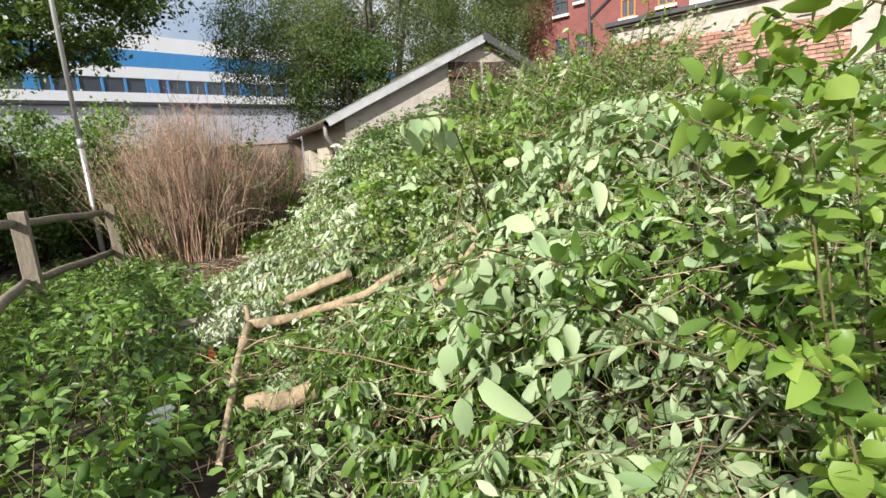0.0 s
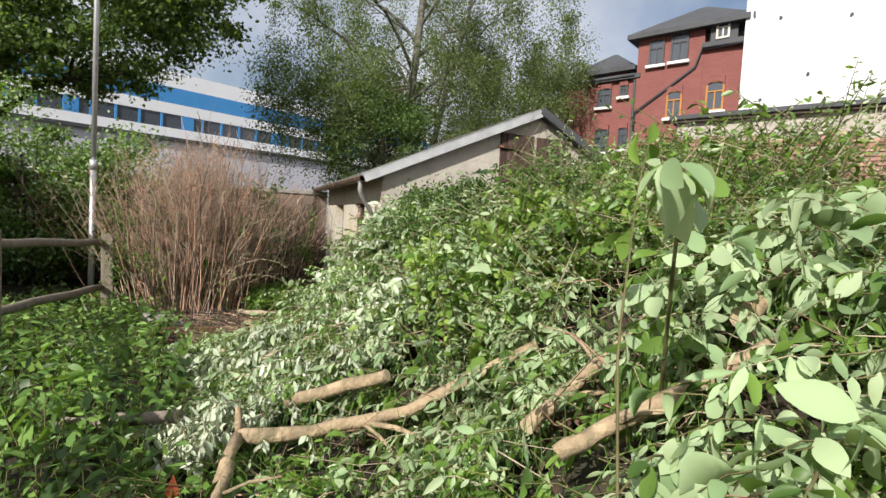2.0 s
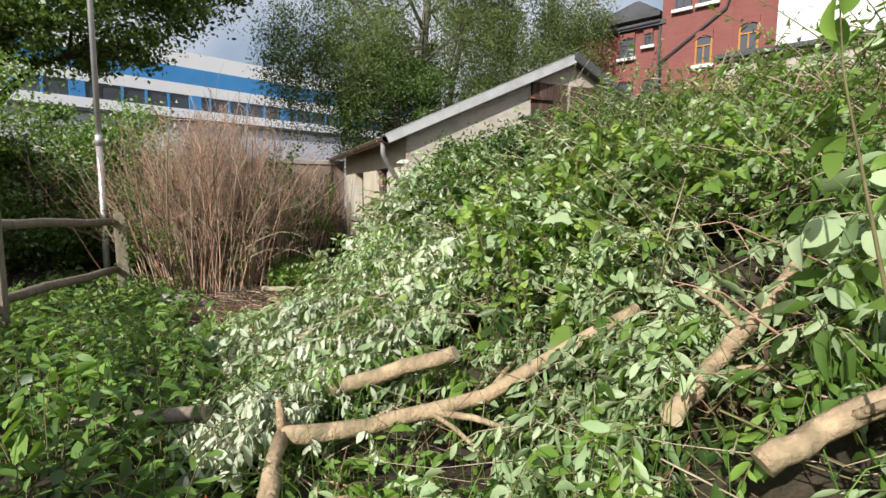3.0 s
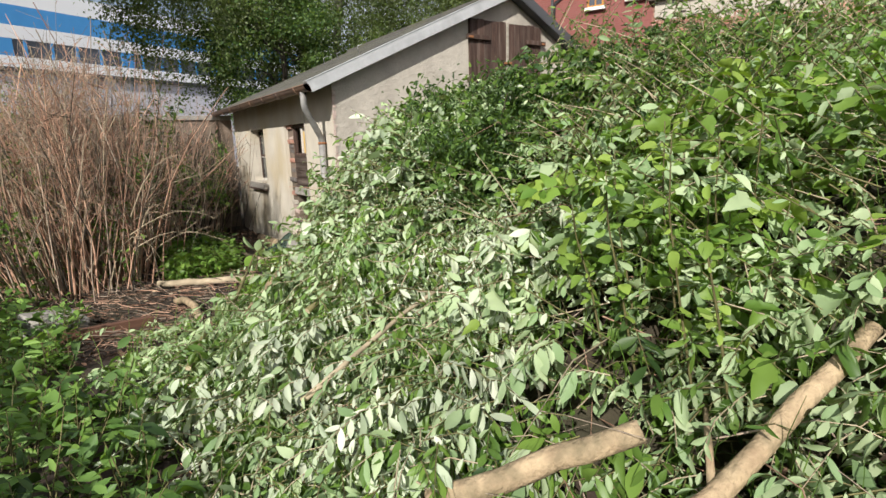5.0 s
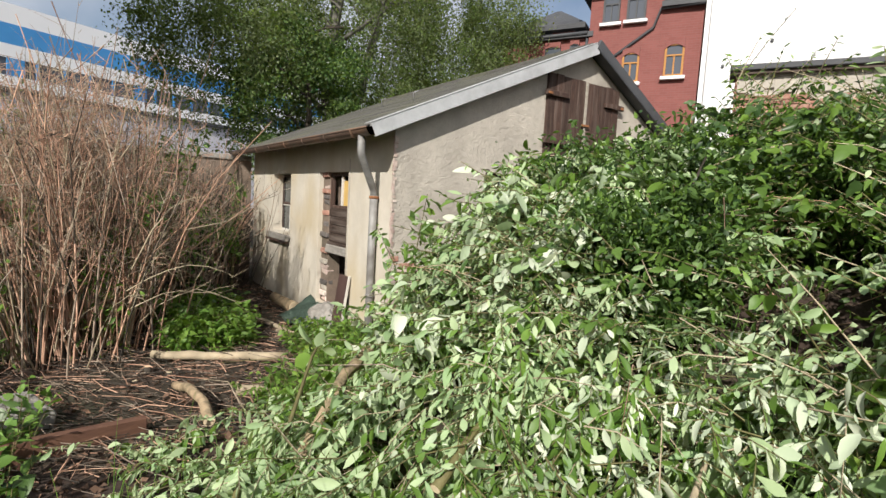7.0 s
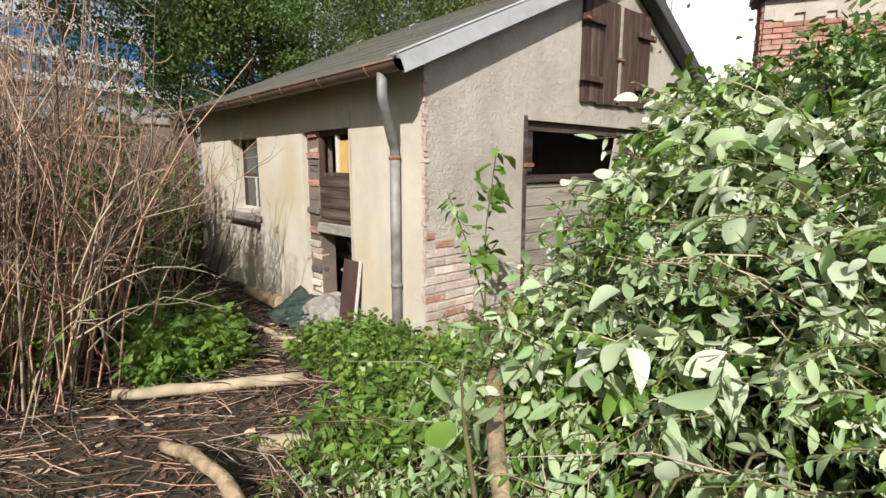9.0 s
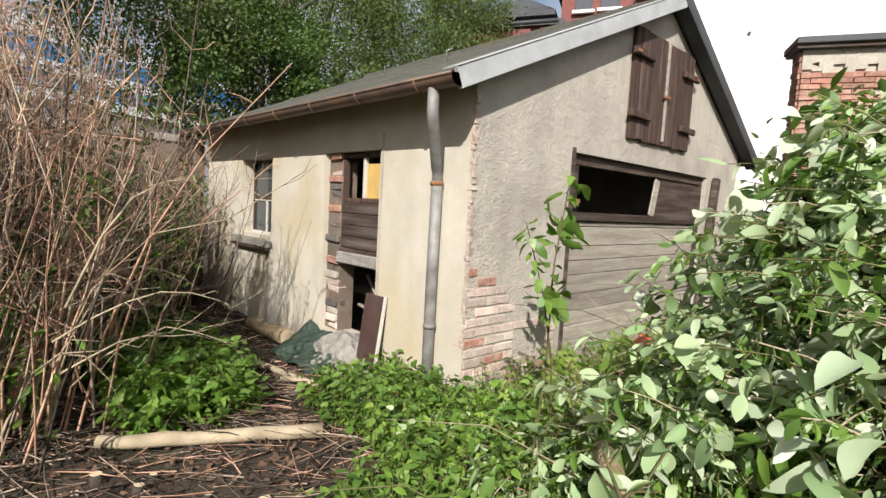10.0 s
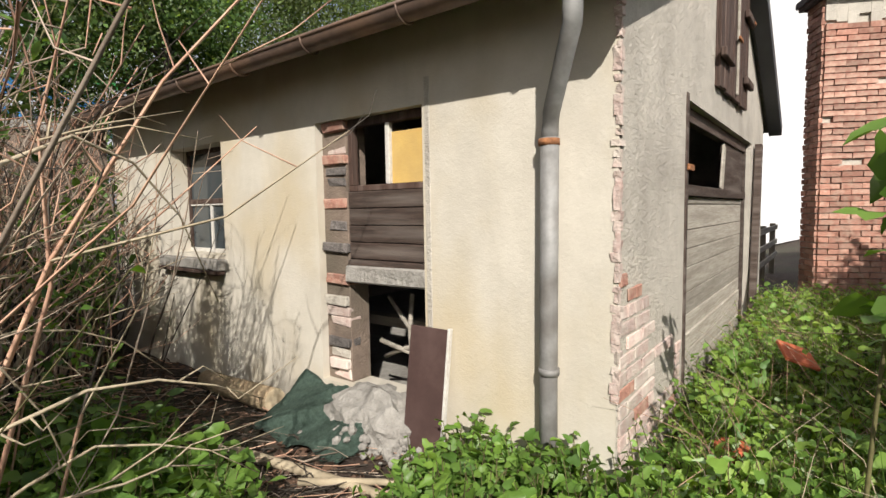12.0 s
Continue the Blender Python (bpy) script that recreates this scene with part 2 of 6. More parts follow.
M_TAN = material("dry_tan_stems", (0.58, 0.38, 0.27), (0.29, 0.15, 0.10), 0.8, scale=5, bump=0.2, island=0.35)
M_GREYTWIG = material("grey_brown_twigs", (0.42, 0.34, 0.27), (0.21, 0.16, 0.12), 0.85, scale=5, bump=0.2, island=0.4)
M_STEM = material("green_brown_stem", (0.16, 0.15, 0.06), (0.09, 0.075, 0.035), 0.7, scale=8, bump=0.2, island=0.25)
L_PALE = leaf_material("pale_leaf_underside", (0.43, 0.52, 0.31), (0.20, 0.31, 0.14), 0.6, 0.25)
L_SILVER = leaf_material("silvery_wilted_leaf", (0.56, 0.60, 0.47), (0.32, 0.40, 0.26), 0.55, 0.15)
L_MID = leaf_material("mid_green_leaf", (0.17, 0.28, 0.055), (0.075, 0.15, 0.03), 0.42, 0.35)
L_BRIGHT = leaf_material("bright_green_leaf", (0.21, 0.34, 0.06), (0.10, 0.20, 0.035), 0.45, 0.4)
L_LIME = leaf_material("yellow_green_leaf", (0.30, 0.42, 0.085), (0.17, 0.28, 0.05), 0.5, 0.4)
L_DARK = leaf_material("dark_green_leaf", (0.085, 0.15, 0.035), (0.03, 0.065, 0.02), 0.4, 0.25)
L_NETTLE = leaf_material("nettle_leaf", (0.22, 0.36, 0.08), (0.10, 0.20, 0.05), 0.5, 0.35)
L_TREE = leaf_material("tree_leaf", (0.22, 0.31, 0.10), (0.095, 0.155, 0.05), 0.5, 0.55)
L_BIRCH = leaf_material("birch_leaf", (0.21, 0.255, 0.12), (0.095, 0.13, 0.06), 0.5, 0.5)
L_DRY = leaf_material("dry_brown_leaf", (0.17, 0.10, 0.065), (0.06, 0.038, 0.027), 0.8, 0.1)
M_RED = far_brick_material("red_facade_brick", (0.235, 0.085, 0.075), (0.18, 0.062, 0.055), (0.20, 0.11, 0.10))
M_DROOF = material("dark_slate_roof", (0.075, 0.078, 0.085), (0.05, 0.052, 0.058), 0.6, scale=2, bump=0.2)
M_AMBER = material("varnished_window_frame", (0.42, 0.20, 0.05), (0.34, 0.15, 0.04), 0.5, scale=8, bump=0)
M_HALLW = material("white_cladding", (0.86, 0.87, 0.89), (0.82, 0.83, 0.86), 0.5, scale=0.4, bump=0)
M_HALLB = material("blue_cladding", (0.075, 0.31, 0.66), (0.06, 0.26, 0.58), 0.45, scale=0.4, bump=0)
M_HALLG = material("lavender_grey_hall_wall", (0.60, 0.60, 0.66), (0.55, 0.55, 0.61), 0.8, scale=0.3, bump=0)
M_GREEN = material("green_sign", (0.10, 0.50, 0.14), (0.07, 0.42, 0.11), 0.6, scale=0.5, bump=0)
M_NET = material("green_shade_net", (0.13, 0.19, 0.15), (0.06, 0.095, 0.075), 0.8, scale=40, bump=0.7, bscale=120)
M_BROWNB = material("brown_laminate_board", (0.085, 0.05, 0.045), (0.06, 0.036, 0.032), 0.55, scale=4, bump=0.05, stain=(0.13, 0.09, 0.08), stain_scale=4, stain_amount=0.4)
M_GALV = material("galvanised_steel", (0.55, 0.56, 0.57), (0.46, 0.47, 0.48), 0.45, 0.6, scale=6, bump=0)
M_TERRA = material("terracotta", (0.50, 0.13, 0.06), (0.38, 0.10, 0.045), 0.8, scale=10, bump=0.2)
M_PAPER = material("white_paper", (0.78, 0.77, 0.75), (0.70, 0.69, 0.67), 0.8, scale=10, bump=0.2)

# ---- builders ----


def empty(name, label, category, place=(0, 0, 0), group="", kind="", turn=0.0):
    e = new(name)
    e.matrix_world = pose(*place, 0, 0, turn)
    return tagged(e, label, category, group, kind)


def part(name, bm, mat, parent=None, label=""):
    """Link a bmesh as one mesh object, under a thing or a part."""
    me = bpy.data.meshes.new(name)
    bm.to_mesh(me)
    bm.free()
    for m in mat if isinstance(mat, (list, tuple)) else [mat]:
        me.materials.append(m)
    ob = new(name, me)
    ob.parent = parent
    return tagged(ob, label)


def add_box(bm, x0, x1, y0, y1, z0, z1, bevel=0.0, m=None, jitter=0.0):
    c = Matrix.Translation(((x0 + x1) / 2, (y0 + y1) / 2, (z0 + z1) / 2)) @ Matrix.Diagonal((x1 - x0, y1 - y0, z1 - z0, 1))
    made = bmesh.ops.create_cube(bm, size=1, matrix=(m or Matrix()) @ c)
    if jitter:
        for v in made["verts"]:
            v.co += Vector((random.uniform(-1, 1), random.uniform(-1, 1), random.uniform(-1, 1))) * jitter
    if bevel:
        bmesh.ops.bevel(bm, geom=list({e for v in made["verts"] for e in v.link_edges}), offset=bevel, segments=1, affect="EDGES")
    return made["verts"]


def box(name, x0, x1, y0, y1, z0, z1, mat, parent=None, label="", bevel=0.0, m=None, jitter=0.0):
    bm = bmesh.new()
    add_box(bm, x0, x1, y0, y1, z0, z1, bevel, m, jitter)
    return part(name, bm, mat, parent, label)


def add_tube(bm, pts, radii, sides=8, cap=True, mat_end=None):
    pts = [Vector(p) for p in pts]
    rings = []
    for i, p in enumerate(pts):
        d = (pts[min(i + 1, len(pts) - 1)] - pts[max(i - 1, 0)]).normalized()
        a = d.cross(Vector((0.31, 0.17, 0.93)) if abs(d.z) < 0.9 else Vector((1, 0, 0))).normalized()
        b = d.cross(a)
        r = radii[i] if isinstance(radii, (list, tuple)) else radii
        rings.append([bm.verts.new(p + (a * math.cos(k * 2 * math.pi / sides) + b * math.sin(k * 2 * math.pi / sides)) * r) for k in range(sides)])
    for r0, r1 in zip(rings, rings[1:]):
        for k in range(sides):
            f = bm.faces.new((r0[k], r0[(k + 1) % sides], r1[(k + 1) % sides], r1[k]))
            f.smooth = True
    if cap:
        for ring in (rings[0][::-1], rings[-1]):
            f = bm.faces.new(ring)
            if mat_end is not None:
                f.material_index = mat_end


def bent(p, q, n, wobble, seed=0):
    """A slightly crooked line from p to q."""
    rnd = random.Random(seed)
    p, q = Vector(p), Vector(q)
    out = [p.lerp(q, i / n) for i in range(n + 1)]
    for i in range(1, n):
        out[i] += Vector((rnd.uniform(-1, 1), rnd.uniform(-1, 1), rnd.uniform(-1, 1))) * wobble
    return out


def joined(name, verts, faces, mats, idx=None, parent=None, label="", smooth=False):
    """One mesh from arrays: verts (n, 3), faces (m, k) of one size."""
    me = bpy.data.meshes.new(name)
    verts, faces = np.asarray(verts, dtype=np.float32), np.asarray(faces, dtype=np.int32)
    n, k = faces.shape
    me.vertices.add(len(verts))
    me.vertices.foreach_set("co", verts.ravel())
    me.loops.add(n * k)
    me.loops.foreach_set("vertex_index", faces.ravel())
    me.polygons.add(n)
    me.polygons.foreach_set("loop_start", np.arange(0, n * k, k, dtype=np.int32))
    if idx is not None:
        me.polygons.foreach_set("material_index", np.asarray(idx, dtype=np.int32))
    for m in mats:
        me.materials.append(m)
    me.update(calc_edges=True)
    if smooth:
        me.shade_smooth()
    ob = new(name, me)
    ob.parent = parent
    return tagged(ob, label)


rng = np.random.default_rng(7)


def unit(v):
    return v / np.maximum(np.linalg.norm(v, axis=-1, keepdims=True), 1e-6)


# leaf outlines: along x 0..1, half-width y, fold and curl in z
LEAF_PLAIN = (np.array([(0, 0, 0), (0.52, 0, -0.05), (1, 0, -0.14), (0.32, 0.24, 0.06), (0.7, 0.19, -0.02), (0.32, -0.24, 0.06), (0.7, -0.19, -0.02)]),
              [(0, 1, 3), (1, 4, 3), (1, 2, 4), (0, 5, 1), (1, 5, 6), (1, 6, 2)])
LEAF_FAR = (np.array([(0, 0, 0), (0.5, 0.36, 0.03), (1, 0, -0.1), (0.5, -0.36, 0.03)]), [(0, 2, 1), (0, 3, 2)])
LEAF_LOBED = (np.array([(0, 0, 0), (0.06, 0.26, 0.03), (0.34, 0.40, 0.0), (0.52, 0.24, 0.04), (0.76, 0.20, 0.01), (1, 0, -0.12), (0.76, -0.20, 0.01), (0.52, -0.24, 0.04), (0.34, -0.40, 0.0), (0.06, -0.26, 0.03), (0.42, 0, -0.05)]),
              [(10, 0, 9), (10, 9, 8), (10, 8, 7), (10, 7, 6), (10, 6, 5), (10, 5, 4), (10, 4, 3), (10, 3, 2), (10, 2, 1), (10, 1, 0)])


def oval_leaf(width, rise, notch=0.0, steps=6):
    """A leaf outline of two rows of cells beside the midrib; rise below one puts the broadest part nearer the foot."""
    t = [k / steps for k in range(steps + 1)]
    mid = [(u, 0, -0.10 * u * u) for u in t]
    rim = [(u - notch * (1 - u) ** 8, width * math.sin(math.pi * u ** rise) ** 0.75 if 0 < u < 1 else 0.0, 0.06 * math.sin(math.pi * u) - 0.10 * u * u) for u in t[1:-1]]
    if notch:
        rim[0] = (rim[0][0] - notch, rim[0][1], rim[0][2])
    m, r = len(mid), len(rim)
    verts = mid + rim + [(x, -y, z) for x, y, z in rim]
    faces = []
    for side in (0, 1):
        o = m + side * r
        strip = [(0, 1, o)] + [f for k in range(r - 1) for f in ((k + 1, k + 2, o + k + 1), (k + 1, o + k + 1, o + k))] + [(r, r + 1, o + r - 1)]
        faces += strip if side == 0 else [f[::-1] for f in strip]
    return np.array(verts, dtype=float), faces


LEAF_OVAL = oval_leaf(0.27, 0.95)
LEAF_WILT = oval_leaf(0.19, 1.0, steps=4)
LEAF_HEART = oval_leaf(0.40, 0.62, 0.06)


def leaf_mesh(name, base, axis, normal, size, shape, mats, pick, parent=None, label="", width=1.0):
    """All the leaves of one growth: arrays of foot, direction, facing, length and material."""
    tv, tf = shape
    axis = unit(axis)
    side = unit(np.cross(normal, axis))
    up = np.cross(axis, side)
    w = width * (0.55 + 0.65 * rng.random((len(base), 1, 1)))
    # each leaf bends, folds and twists by its own amount
    bend = 0.28 * rng.normal(size=(len(base), 1, 1)) - 0.08
    fold = 0.35 * rng.normal(size=(len(base), 1, 1))
    skew = 0.16 * rng.normal(size=(len(base), 1, 1))
    lift = tv[None, :, 2:3] + bend * tv[None, :, 0:1] ** 2 + fold * np.abs(tv[None, :, 1:2]) + skew * tv[None, :, 0:1] * tv[None, :, 1:2] * 4
    s = size[:, None, None]
    v = base[:, None, :] + s * (tv[None, :, 0:1] * axis[:, None, :] + w * tv[None, :, 1:2] * side[:, None, :] + lift * up[:, None, :])
    f = np.asarray(tf)[None] + (np.arange(len(base)) * len(tv))[:, None, None]
    return joined(name, v.reshape(-1, 3), f.reshape(-1, 3), mats, np.repeat(pick, len(tf)), parent, label, smooth=True)


def sticks_mesh(name, p, q, r0, r1, mats, pick=None, parent=None, label="", mid=None):
    """Thin straight or once-bent three-sided twigs from p to q."""
    pts = [p, q] if mid is None else [p, mid, q]
    rs = [r0, r1] if mid is None else [r0, (r0 + r1) / 2, r1]
    d = unit(q - p)
    a = unit(np.cross(d, np.where(np.abs(d[:, 2:3]) < 0.9, np.array([[0.0, 0, 1]]), np.array([[1.0, 0, 0]]))))
    b = np.cross(d, a)
    rings = [c[:, None, :] + r[:, None, None] * np.stack([a * math.cos(k) + b * math.sin(k) for k in (0, 2.094, 4.189)], 1) for c, r in zip(pts, rs)]
    v = np.concatenate(rings, 1)
    f = []
    for j in range(len(rings) - 1):
        for k in range(3):
            a0, a1 = 3 * j + k, 3 * j + (k + 1) % 3
            f.append((a0, a1, a1 + 3, a0 + 3))
    f = np.asarray(f)[None] + (np.arange(len(p)) * v.shape[1])[:, None, None]
    idx = None if pick is None else np.repeat(pick, f.shape[1])
    return joined(name, v.reshape(-1, 3), f.reshape(-1, 4), mats, idx, parent, label, smooth=True)


def sprays(foot, heading, length, count, leaf_len, droop=0.5, spread=0.9, hang=0.0):
    """Leafy shoots: for each foot a bowed shoot with paired leaves. Returns the shoots' ends and the leaves' arrays."""
    n = len(foot)
    heading = unit(heading)
    t = (np.arange(count) + 0.6) / count
    L = length[:, None, None]
    sag = np.zeros((n, count, 3))
    sag[:, :, 2] = -droop * (t ** 2)[None] * length[:, None]
    pos = foot[:, None, :] + heading[:, None, :] * (t[None, :, None] * L) + sag
    tang = np.repeat(heading[:, None, :], count, 1)
    tang[:, :, 2] -= 2 * droop * t[None] * 0.8
    tang = unit(tang)
    side = unit(np.cross(tang, np.array([0.0, 0, 1]) + 0.35 * rng.normal(size=(n, 1, 3))))
    sgn = np.where(np.arange(count) % 2 == 0, 1.0, -1.0)[None, :, None]
    ax = tang * 0.55 + side * sgn * spread + 0.42 * rng.normal(size=(n, count, 3))
    ax[:, :, 2] -= droop * 1.1 + hang
    nor = np.cross(tang, side) + 0.7 * rng.normal(size=(n, count, 3))
    nor *= np.where(nor[:, :, 2:3] < 0, -1, 1)
    size = leaf_len[:, None] * (0.28 + 1.0 * rng.random((n, count))) * (0.75 + 0.5 * np.sin(t * 2.6))[None]
    tip = pos[:, -1]
    mid = pos[:, count // 2]
    return (foot, mid, tip), (pos.reshape(-1, 3), ax.reshape(-1, 3), nor.reshape(-1, 3), size.ravel())

# ---- ground ----
BX = [-60, -3.2, -2.2, -1.0, -0.35, 0.0, 0.5, 1.0, 1.5, 2.0, 3.0, 4.2, 6.0, 8.0, 12, 60]
BH = [0.05, 0.05, 0.05, 0.02, 0.0, 0.03, 0.22, 0.48, 0.82, 1.15, 1.55, 1.75, 1.75, 1.4, 0.3, 0.0]


def base_z(x, y):
    return np.interp(y, [-8, 1.0, 2.6, 4.5, 7.0, 9.0, 11.0, 60], [0.46, 0.45, 0.43, 0.37, 0.24, 0.03, -0.06, -0.06])


def heap_z(x, y):
    """Height of the brush heap above the ground."""
    w = np.interp(y, [-8, -1, 0.4, 1.6, 3.2, 5.0, 6.8, 7.7, 8.5, 9.1, 9.7, 60], [0.2, 0.3, 0.62, 0.86, 0.92, 0.9, 1.05, 1.0, 0.35, 0.1, 0.05, 0.0])
    w = w * np.clip(1 - np.clip((x - 2.2) / 0.8, 0, 1) * np.clip((y - 7.2) / 0.9, 0, 1) * 0.8, 0, 1)
    lump = 0.16 * np.sin(2.3 * x + 0.7) * np.sin(1.9 * y + 1.3) + 0.09 * np.sin(4.7 * x + 2.1 * y)
    h = np.interp(x, BX, BH)
    hollow = 0.55 * np.exp(-((x - 2.1) ** 2 / 0.25 + (y - 5.9) ** 2 / 0.2)) + 0.35 * np.exp(-((x - 1.82) ** 2 + (y - 6.8) ** 2) / 0.08)
    knoll = 0.28 * np.exp(-((x - 1.7) ** 2 / 0.35 + (y - 7.3) ** 2 / 0.4)) + 0.05 * np.exp(-((x - 3.2) ** 2 / 1.2 + (y - 3.2) ** 2 / 1.5))
    dip = 0.32 * np.exp(-((y - 4.1) / 0.7) ** 2) * np.clip((2.3 - x) / 0.8, 0, 1) * np.clip(x / 0.6, 0, 1)
    return np.maximum(h * w + knoll - hollow - dip + lump * np.minimum(h, 0.6) * w, 0)


def top_z(x, y):
    return base_z(x, y) + heap_z(x, y)


def ground_z(x, y):
    hx = np.asarray(heap_z(x, y))
    small = 0.03 * np.sin(3.1 * x + 1.7 * y) * np.sin(2.2 * y - x) + 0.015 * np.sin(9 * x) * np.sin(8 * y + 1)
    return base_z(x, y) + np.maximum(hx - 0.28, 0) * 0.85 + small


gx = np.concatenate([np.linspace(-400, -8, 14), np.linspace(-7.5, 12, 131), np.linspace(13, 400, 14)])
gy = np.concatenate([np.linspace(-400, -8, 14), np.linspace(-7.5, 17, 164), np.linspace(18, 400, 14)])
GX, GY = np.meshgrid(gx, gy)
nx, ny = len(gx), len(gy)
gi = (np.arange(ny - 1)[:, None] * nx + np.arange(nx - 1)[None]).ravel()
ground = joined("ground", np.stack([GX.ravel(), GY.ravel(), ground_z(GX, GY).ravel()], 1), np.stack([gi, gi + 1, gi + nx + 1, gi + nx], 1), [M_SOIL], smooth=True)
tagged(ground, "brown littered soil with twigs and dead leaves", "ground", kind="structure")

# ---- garage ----
W, E, S, N = 2.232, 7.75, 9.963, 15.6
TH, RX, RZ, EX, EZ, RE = 0.24, 5.15, 3.92, 1.90, 2.46, 8.0
slope_w = (RZ - EZ) / (RX - EX)
slope_e = (RZ - 2.40) / (RE - RX)
garage = empty("garage", "old rendered brick garage with a pitched roof, derelict", "garage", (W, S, 0))
GI = Matrix.Translation((-W, -S, 0))


def gpart(name, bm, mat, parent=None, label=""):
    bmesh.ops.transform(bm, matrix=GI, verts=bm.verts)
    return part(name, bm, mat, parent or garage, label)


def gbox(name, x0, x1, y0, y1, z0, z1, mat, parent=None, label="", bevel=0.004, jitter=0.0, m=None):
    bm = bmesh.new()
    add_box(bm, x0, x1, y0, y1, z0, z1, bevel, m, jitter)
    return gpart(name, bm, mat, parent, label)


def wall_with_holes(along, a0, a1, z0, z1, holes, make):
    """Cut a wall into blocks round its openings, joined in one mesh."""
    cuts_a = sorted({a0, a1, *[h[0] for h in holes], *[h[1] for h in holes]})
    cuts_z = sorted({z0, z1, *[h[2] for h in holes], *[h[3] for h in holes]})
    bm = bmesh.new()
    for p, q in zip(cuts_a, cuts_a[1:]):
        for r, s in zip(cuts_z, cuts_z[1:]):
            if not any(h[0] <= p and q <= h[1] and h[2] <= r and s <= h[3] for h in holes):
                make(bm, p, q, r, s)
    bmesh.ops.remove_doubles(bm, verts=bm.verts, dist=0.0005)
    inner = [f for f in bm.faces if any(g is not f and (f.calc_center_median() - g.calc_center_median()).length < 1e-4 for e in f.edges for g in e.link_faces)]
    bmesh.ops.delete(bm, geom=list(set(inner)), context="FACES")
    return bm


def roof_z(x):
    return EZ + (x - EX) * slope_w if x < RX else 2.40 + (RE - x) * slope_e


west = wall_with_holes("y", S, N, -0.4, roof_z(W) - 0.03, [(11.117, 12.095, 0.22, 2.045), (13.35, 14.28, 1.06, 2.04)], lambda bm, p, q, r, s: add_box(bm, W, W + TH, p, q, r, s))
gpart("wall_west", west, M_CREAM, label="cream rendered wall with stains")
GX0, GX1, GZ = 3.53, 6.66, 2.12


def gable(y0, y1, holes):
    bm = wall_with_holes("x", W + 0.002, E, -0.4, 2.44, holes, lambda b, p, q, r, s: add_box(b, p, q, y0, y1, r, s))
    pts = [(W + 0.002, 2.44), (E, 2.44), (E, roof_z(E) - 0.03), (RX, RZ - 0.04), (W + 0.002, roof_z(W) - 0.03)]
    lo, hi = [[bm.verts.new((x, y, z)) for x, z in pts] for y in (y0, y1)]
    bm.faces.new(lo)
    bm.faces.new(hi[::-1])
    for k in range(len(pts)):
        j = (k + 1) % len(pts)
        bm.faces.new((lo[j], lo[k], hi[k], hi[j]))
    return bm


gpart("wall_south", gable(S - 0.003, S + TH, [(GX0, GX1, -0.4, GZ)]), M_GREY, label="grey-beige rough rendered gable wall")
gpart("wall_north", gable(N - TH, N, []), M_GREY)
gbox("wall_east", E - TH, E - 0.002, S + TH, N - TH, -0.4, roof_z(E) - 0.05, M_GREY)
gbox("floor_slab", W + TH, E - TH, S + TH, N - TH, -0.3, 0.0, M_CONC)

# roof: deck, overlapping courses, ridge, verge sheets
RY0, RY1 = S - 0.15, N + 0.14


def slope_frame(x0, z0, x1, z1):
    d = Vector((x1 - x0, 0, z1 - z0))
    a = math.atan2(d.z, d.x)
    return Matrix.Translation((x0, 0, z0)) @ Matrix.Rotation(-a, 4, "Y"), d.length


mw, lw = slope_frame(EX, EZ, RX, RZ)
me_, le = slope_frame(RE, 2.40, RX, RZ)
for m, length in ((mw, lw), (me_, le)):
    bm = bmesh.new()
    add_box(bm, 0, length, RY0 + 0.02, RY1 - 0.02, -0.05, -0.004, m=m)
    gpart("roof_deck", bm, M_HWOOD, label="dark wooden roof deck")
roof = gbox("roof", RX - 0.09, RX + 0.09, RY0, RY1, RZ - 0.045, RZ + 0.03, M_SLATE, label="dark bitumen ridge and shingle roof")
for m, length in ((mw, lw), (me_, le)):
    rows = 20
    for k in range(rows):
        a, b = length * k / rows, length * (k + 1) / rows + 0.03
        bm = bmesh.new()
        cells = 12
        for c in range(cells):
            y0 = RY0 + (RY1 - RY0) * c / cells
            y1 = RY0 + (RY1 - RY0) * (c + 1) / cells
            lift = random.uniform(0, 0.004)
            add_box(bm, a - random.uniform(0, 0.008), b, y0 + 0.001, y1 - 0.001, 0.012 + lift, 0.022 + lift, m=m @ Matrix.Translation((0, 0, -0.008)))
        gpart("shingle", bm, M_SLATE, roof)
for m, length, flip in ((mw, lw, 1), (me_, le, -1)):
    bm = bmesh.new()
    add_box(bm, -0.04, length, RY0 - 0.035, RY0 + 0.006, -0.105, 0.045, 0.004, m=m)
    add_box(bm, -0.04, length, RY0 - 0.035, RY0 + 0.11, 0.030, 0.047, 0.003, m=m)
    gpart("verge_sheet", bm, M_ZINC if flip > 0 else M_DROOF, label="grey zinc verge sheet" if flip > 0 else "dark verge sheet")
for y in (11.6, 13.2, 14.6):
    bm = bmesh.new()
    add_tube(bm, [(3.3 + 0.2 * (y - 11), y, roof_z(3.3 + 0.2 * (y - 11)) + 0.01), (3.28 + 0.2 * (y - 11), y, roof_z(3.3 + 0.2 * (y - 11)) + 0.13), (3.36 + 0.2 * (y - 11), y, roof_z(3.3 + 0.2 * (y - 11)) + 0.17)], 0.007, 5)
    gpart("snow_hook", bm, M_GALV)


